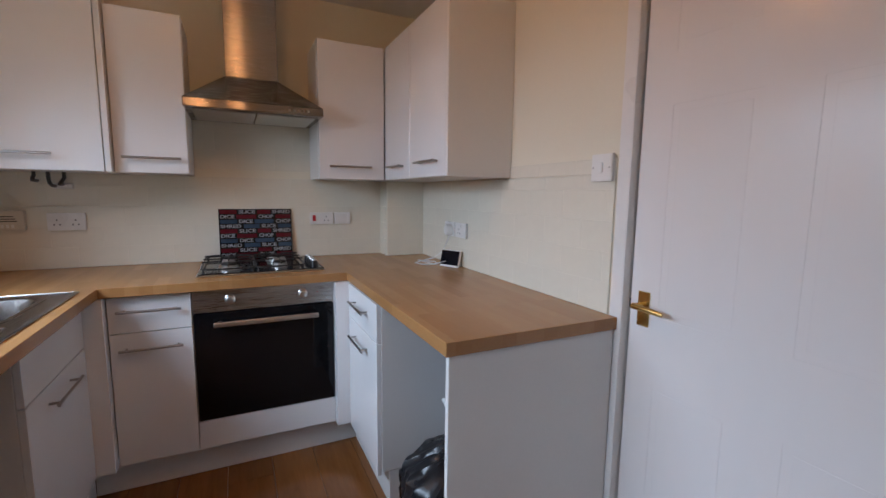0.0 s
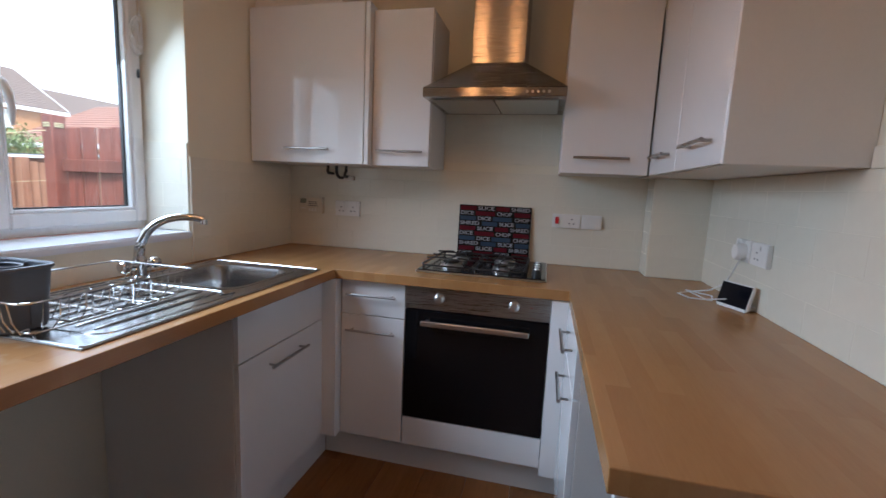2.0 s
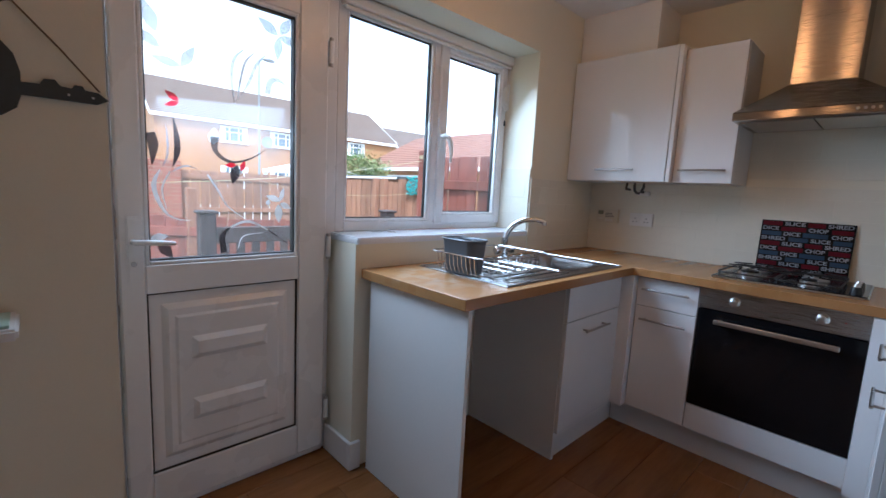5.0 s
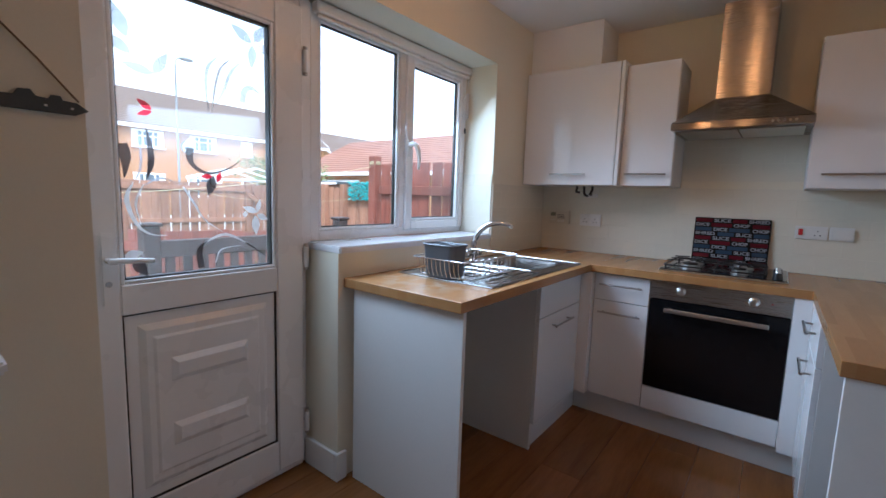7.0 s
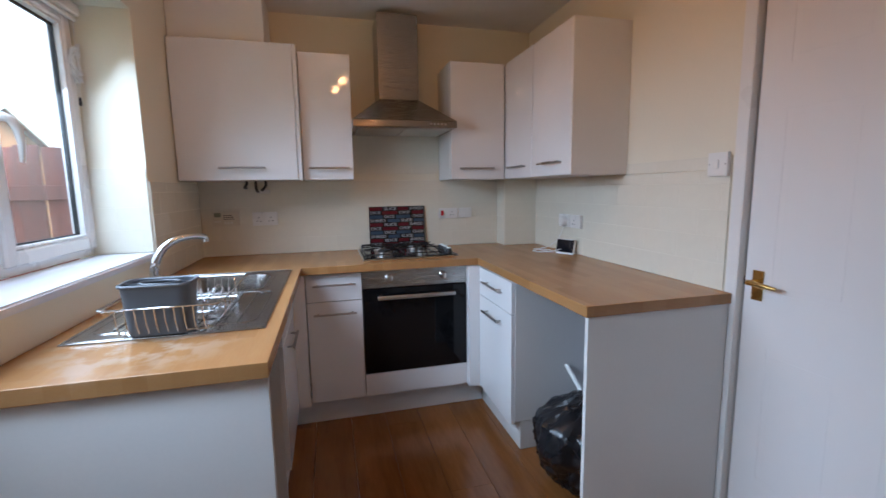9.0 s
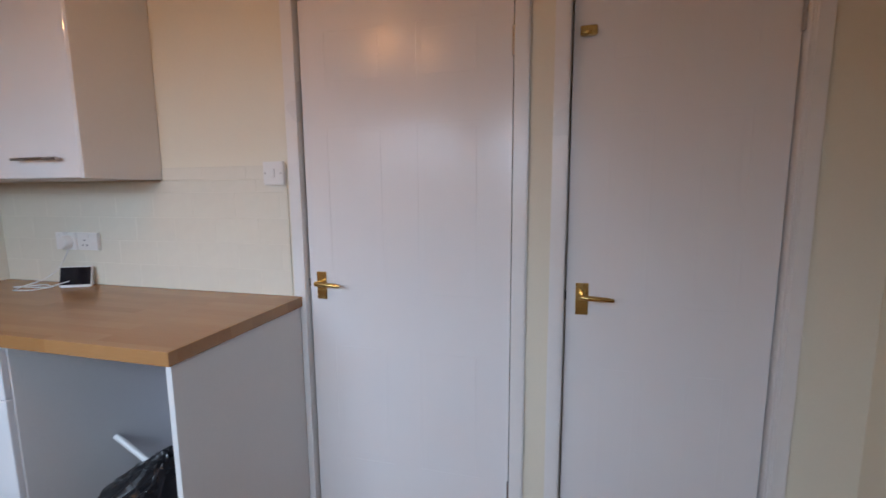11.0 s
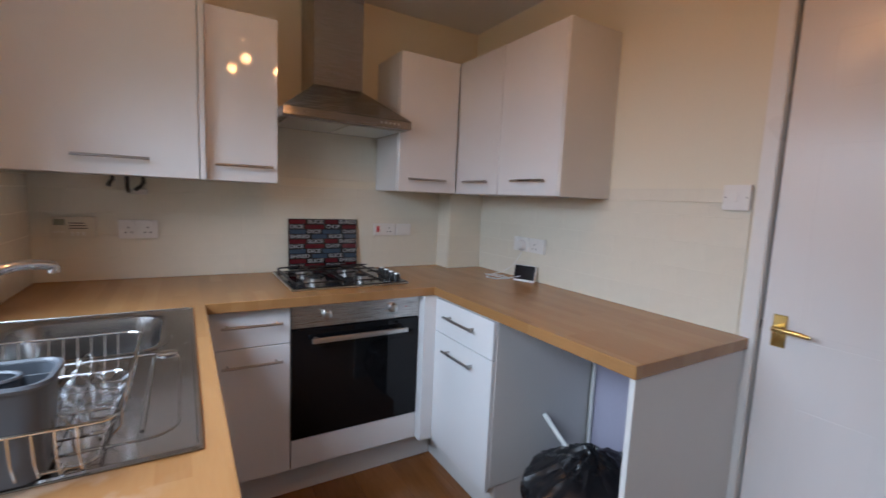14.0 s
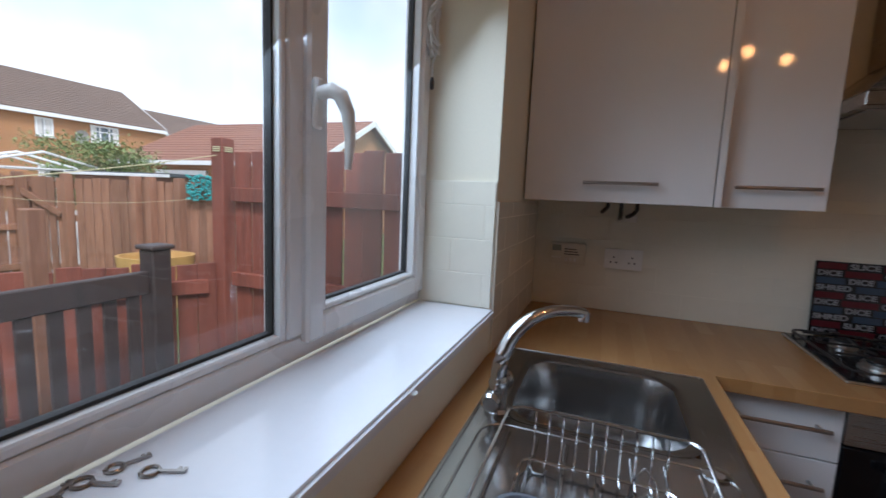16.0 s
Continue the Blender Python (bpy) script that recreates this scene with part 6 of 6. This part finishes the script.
# bush behind the fence: stems and many small leaves
def bush(x, y, w, dep, h, seed, count):
    b = thing("bush", (x, y, G), "loose leafy green bush behind the fence", "bush")
    rg = random.Random(seed)
    bm = bmesh.new()
    tips = []
    for k in range(16):
        e = Vector((x + rg.uniform(-0.5, 0.5) * dep, y + rg.uniform(-0.5, 0.5) * w, G + h * rg.uniform(0.65, 0.95)))
        m = Vector((x, y, G)).lerp(e, 0.5) + Vector((rg.uniform(-0.2, 0.2), rg.uniform(-0.2, 0.2), 0.2))
        tube(bm, [(x + rg.uniform(-0.1, 0.1), y + rg.uniform(-0.1, 0.1), G), m, e], [0.03, 0.018, 0.006], 5)
        tips += [m, e, (m + e) / 2]
    part("stems", bm, M_BARK, b)
    vs, fs = [], []
    for k in range(count):
        c = rg.choice(tips) + Vector((rg.gauss(0, 0.16), rg.gauss(0, 0.30), rg.gauss(0.05, 0.13)))
        r = Matrix.Rotation(rg.uniform(0, 6.3), 3, "Z") @ Matrix.Rotation(rg.uniform(-1.0, 1.0), 3, "X")
        s = rg.uniform(0.05, 0.10)
        i = len(vs)
        vs += [c + r @ Vector(p) * s for p in ((0, -0.6, 0), (0.32, 0, 0.06), (0, 0.7, -0.05), (-0.32, 0, 0.06))]
        fs += [(i, i + 1, i + 2), (i, i + 2, i + 3)]
    me = bpy.data.meshes.new("leaves")
    me.from_pydata(vs, [], fs)
    me.materials.append(M_LEAF)
    ob = new("leaves", me)
    ob.parent = b
    ob.matrix_parent_inverse = b.matrix_world.inverted()
    tagged(ob, kind="stuff")
    return b


bush(-12.3, 7.9, 1.6, 3.6, 2.55, 5, 11000)

# low shed behind the slatted fence
M_FELT = surface("dark_roofing_felt", (0.06, 0.065, 0.07), 0.8, var=0.25, big=2, fine=40, bump=0.3)
shed = thing("garden_shed", (-8.9, 6.6, G), "low timber shed with a dark felt roof behind the fence", "shed")
part("wall", box(-10.15, -7.65, 5.98, 7.2, G, 1.47, r=0.005), M_FENCE2, shed)
part("roof", box(-10.25, -7.55, 5.88, 7.3, 1.471, 1.535, r=0.008), M_FELT, shed, "flat dark felt roof")
part("roof_edge", box(-10.26, -7.54, 5.855, 5.879, 1.465, 1.515, r=0.003), M_RENDERW, shed, "pale roof edging")


# ---- street lamp and satellite dishes ----
M_GALV = surface("galvanised_steel", (0.24, 0.25, 0.26), 0.5, 0.4, var=0.1, bump=0.03)
M_DISH = surface("grey_dish_paint", (0.22, 0.21, 0.20), 0.6, var=0.1, bump=0.0)
LX, LY2, LZ = -24.0, 9.0, 7.68
lamp_post = thing("street_lamp", (LX, LY2, G), "tall grey steel street lamp with a flat lantern", "street lamp")
part("pole", tube(bmesh.new(), [(LX, LY2, G), (LX, LY2, 1.0), (LX, LY2, 1.2), (LX, LY2, LZ - 0.35)], [0.10, 0.10, 0.06, 0.045], 10), M_GALV, lamp_post, "", True)
part("arm", tube(bmesh.new(), [(LX, LY2, LZ - 0.40), (LX, LY2 + 0.03, LZ - 0.15), (LX, LY2 + 0.15, LZ), (LX, LY2 + 0.36, LZ + 0.03)], 0.03, 8), M_GALV, lamp_post, "", True)
bm = bmesh.new()
bmesh.ops.create_uvsphere(bm, u_segments=14, v_segments=8, radius=1.0, matrix=Matrix.Translation((LX, LY2 + 0.52, LZ + 0.03)) @ Matrix.Diagonal((0.14, 0.36, 0.10, 1)))
part("lantern", bm, M_GALV, lamp_post, "flat oval lantern", True)


def satellite_dish(y, z):
    x = -28.28
    d = thing("satellite_dish", (x, y, z), "grey satellite dish on the brick house wall", "satellite dish")
    bm = lathe(bmesh.new(), [(0.0005, 0.0), (0.20, 0.02), (0.36, 0.07), (0.37, 0.075), (0.36, 0.055), (0.19, 0.004), (0.0005, -0.012)], (x, y, z), 20, "X", False)
    part("dish", bm, M_DISH, d, "", True)
    part("bracket", rod(bmesh.new(), (x - 0.325, y, z - 0.15), (x + 0.0, y, z - 0.02), 0.025, 6), M_DISH, d)
    part("arm", rod(bmesh.new(), (x + 0.01, y, z - 0.3), (x + 0.42, y, z - 0.1), 0.015, 6), M_DISH, d)
    return d


for y, z in ((11.11, 3.76), (16.55, 3.72)):
    satellite_dish(y, z)

# ---- pieces of walls and floor ----
def tile_mesh(w, h):
    bm = box(-w / 2, w / 2, -0.0075, 0, -h / 2, h / 2)
    es = [e for e in bm.edges if all(abs(v.co.y + 0.0075) < 1e-5 for v in e.verts)]
    bmesh.ops.bevel(bm, geom=es, offset=0.0013, segments=1, affect="EDGES")
    return mesh_of("tile", bm, M_TILE)


TILES = {}


def tile_run(parent, start, along, normal_turn, length, z0, z1, skip=None, tw=0.2, th=0.1):
    """Rows of cream tiles, in half bond, from start along a wall, between two heights."""
    rows = 0
    z = z0
    ends = [Vector(start), Vector(start) + Vector(along) * length]
    n = Vector((math.sin(radians(normal_turn)), -math.cos(radians(normal_turn)), 0))
    lo = [min(ends[0][i], ends[1][i]) + min(0, n[i] * 0.0068) for i in (0, 1)]
    hi = [max(ends[0][i], ends[1][i]) + max(0, n[i] * 0.0068) for i in (0, 1)]
    if not skip:
        bed = solid("grout_bed", box(lo[0], hi[0], lo[1], hi[1], z0, z1), M_GROUT)
        bed.parent = parent
    while z < z1 - 0.02:
        h = min(th, z1 - z)
        s = -tw / 2 if rows % 2 else 0.0
        while s < length - 0.004:
            a, b = max(s, 0.0), min(s + tw, length)
            if b - a > 0.02:
                mid = (a + b) / 2
                if not (skip and skip(mid, z + h / 2)):
                    key = (round(b - a - 0.0014, 4), round(h - 0.0014, 4))
                    if key not in TILES:
                        TILES[key] = tile_mesh(*key)
                    ob = new("tile", TILES[key])
                    p = Vector(start) + Vector(along) * mid
                    ob.parent = parent
                    ob.matrix_basis = pose(p.x, p.y, z + h / 2, 0, 0, normal_turn)
            s += tw
        z += th
        rows += 1


TZ = CT + 0.0008
tile_run(wall_north, (W + 0.0076, N, 0), X, 0, 0.867 - W - 0.0086, TZ, TZ + 0.458)
tile_run(wall_north, (-0.158, N, 0), X, 0, 0.593, TZ + 0.5, TZ + 0.9)
tile_run(wall_east, (E_, 2.558, 0), (0, -1, 0), -90, 2.558 - 1.024, TZ, TZ + 0.448)
tile_run(wall_east, (E_, 1.600, 0), (0, -1, 0), -90, 1.600 - 1.024, TZ + 0.45, TZ + 0.5, None, 0.2, 0.05)
tile_run(wall_west, (W, REV + 0.002, 0), Y, 90, N - REV - 0.0096, TZ, TZ + 0.448)
tile_run(wall_west, (-1.3135, REV, 0), X, 0, 0.2285, SILL + 0.001, SILL + 0.37)
tile_run(pipe_boxing, (0.868, N - 0.010, 0), (0, -1, 0), -90, 0.13, TZ, TZ + 0.45)
tile_run(pipe_boxing, (0.863, 2.56, 0), X, 0, 0.2343, TZ, TZ + 0.45)

PLANK = {}
rng = random.Random(9)
pw, pl = 0.192, 1.28
k = 0
x = -1.40
while x < 1.34:
    south = -3.0 if x + pw < 0.5 else -0.9
    y = south - rng.uniform(0, pl)
    while y < 2.7:
        a, b = max(y, south), min(y + pl, 2.70)
        if b - a > 0.05 and min(x + pw, 1.34) - x > 0.03:
            key = (round(min(x + pw, 1.34) - x - 0.0012, 4), round(b - a - 0.0012, 4))
            if key not in PLANK:
                PLANK[key] = mesh_of("plank", box(-key[0] / 2, key[0] / 2, -key[1] / 2, key[1] / 2, -0.009, 0, r=0.001), M_FLOOR)
            ob = new("plank", PLANK[key])
            ob.parent = floor
            ob.matrix_basis = pose((x + min(x + pw, 1.34)) / 2, (a + b) / 2, -0.0004)
        y += pl
    x += pw
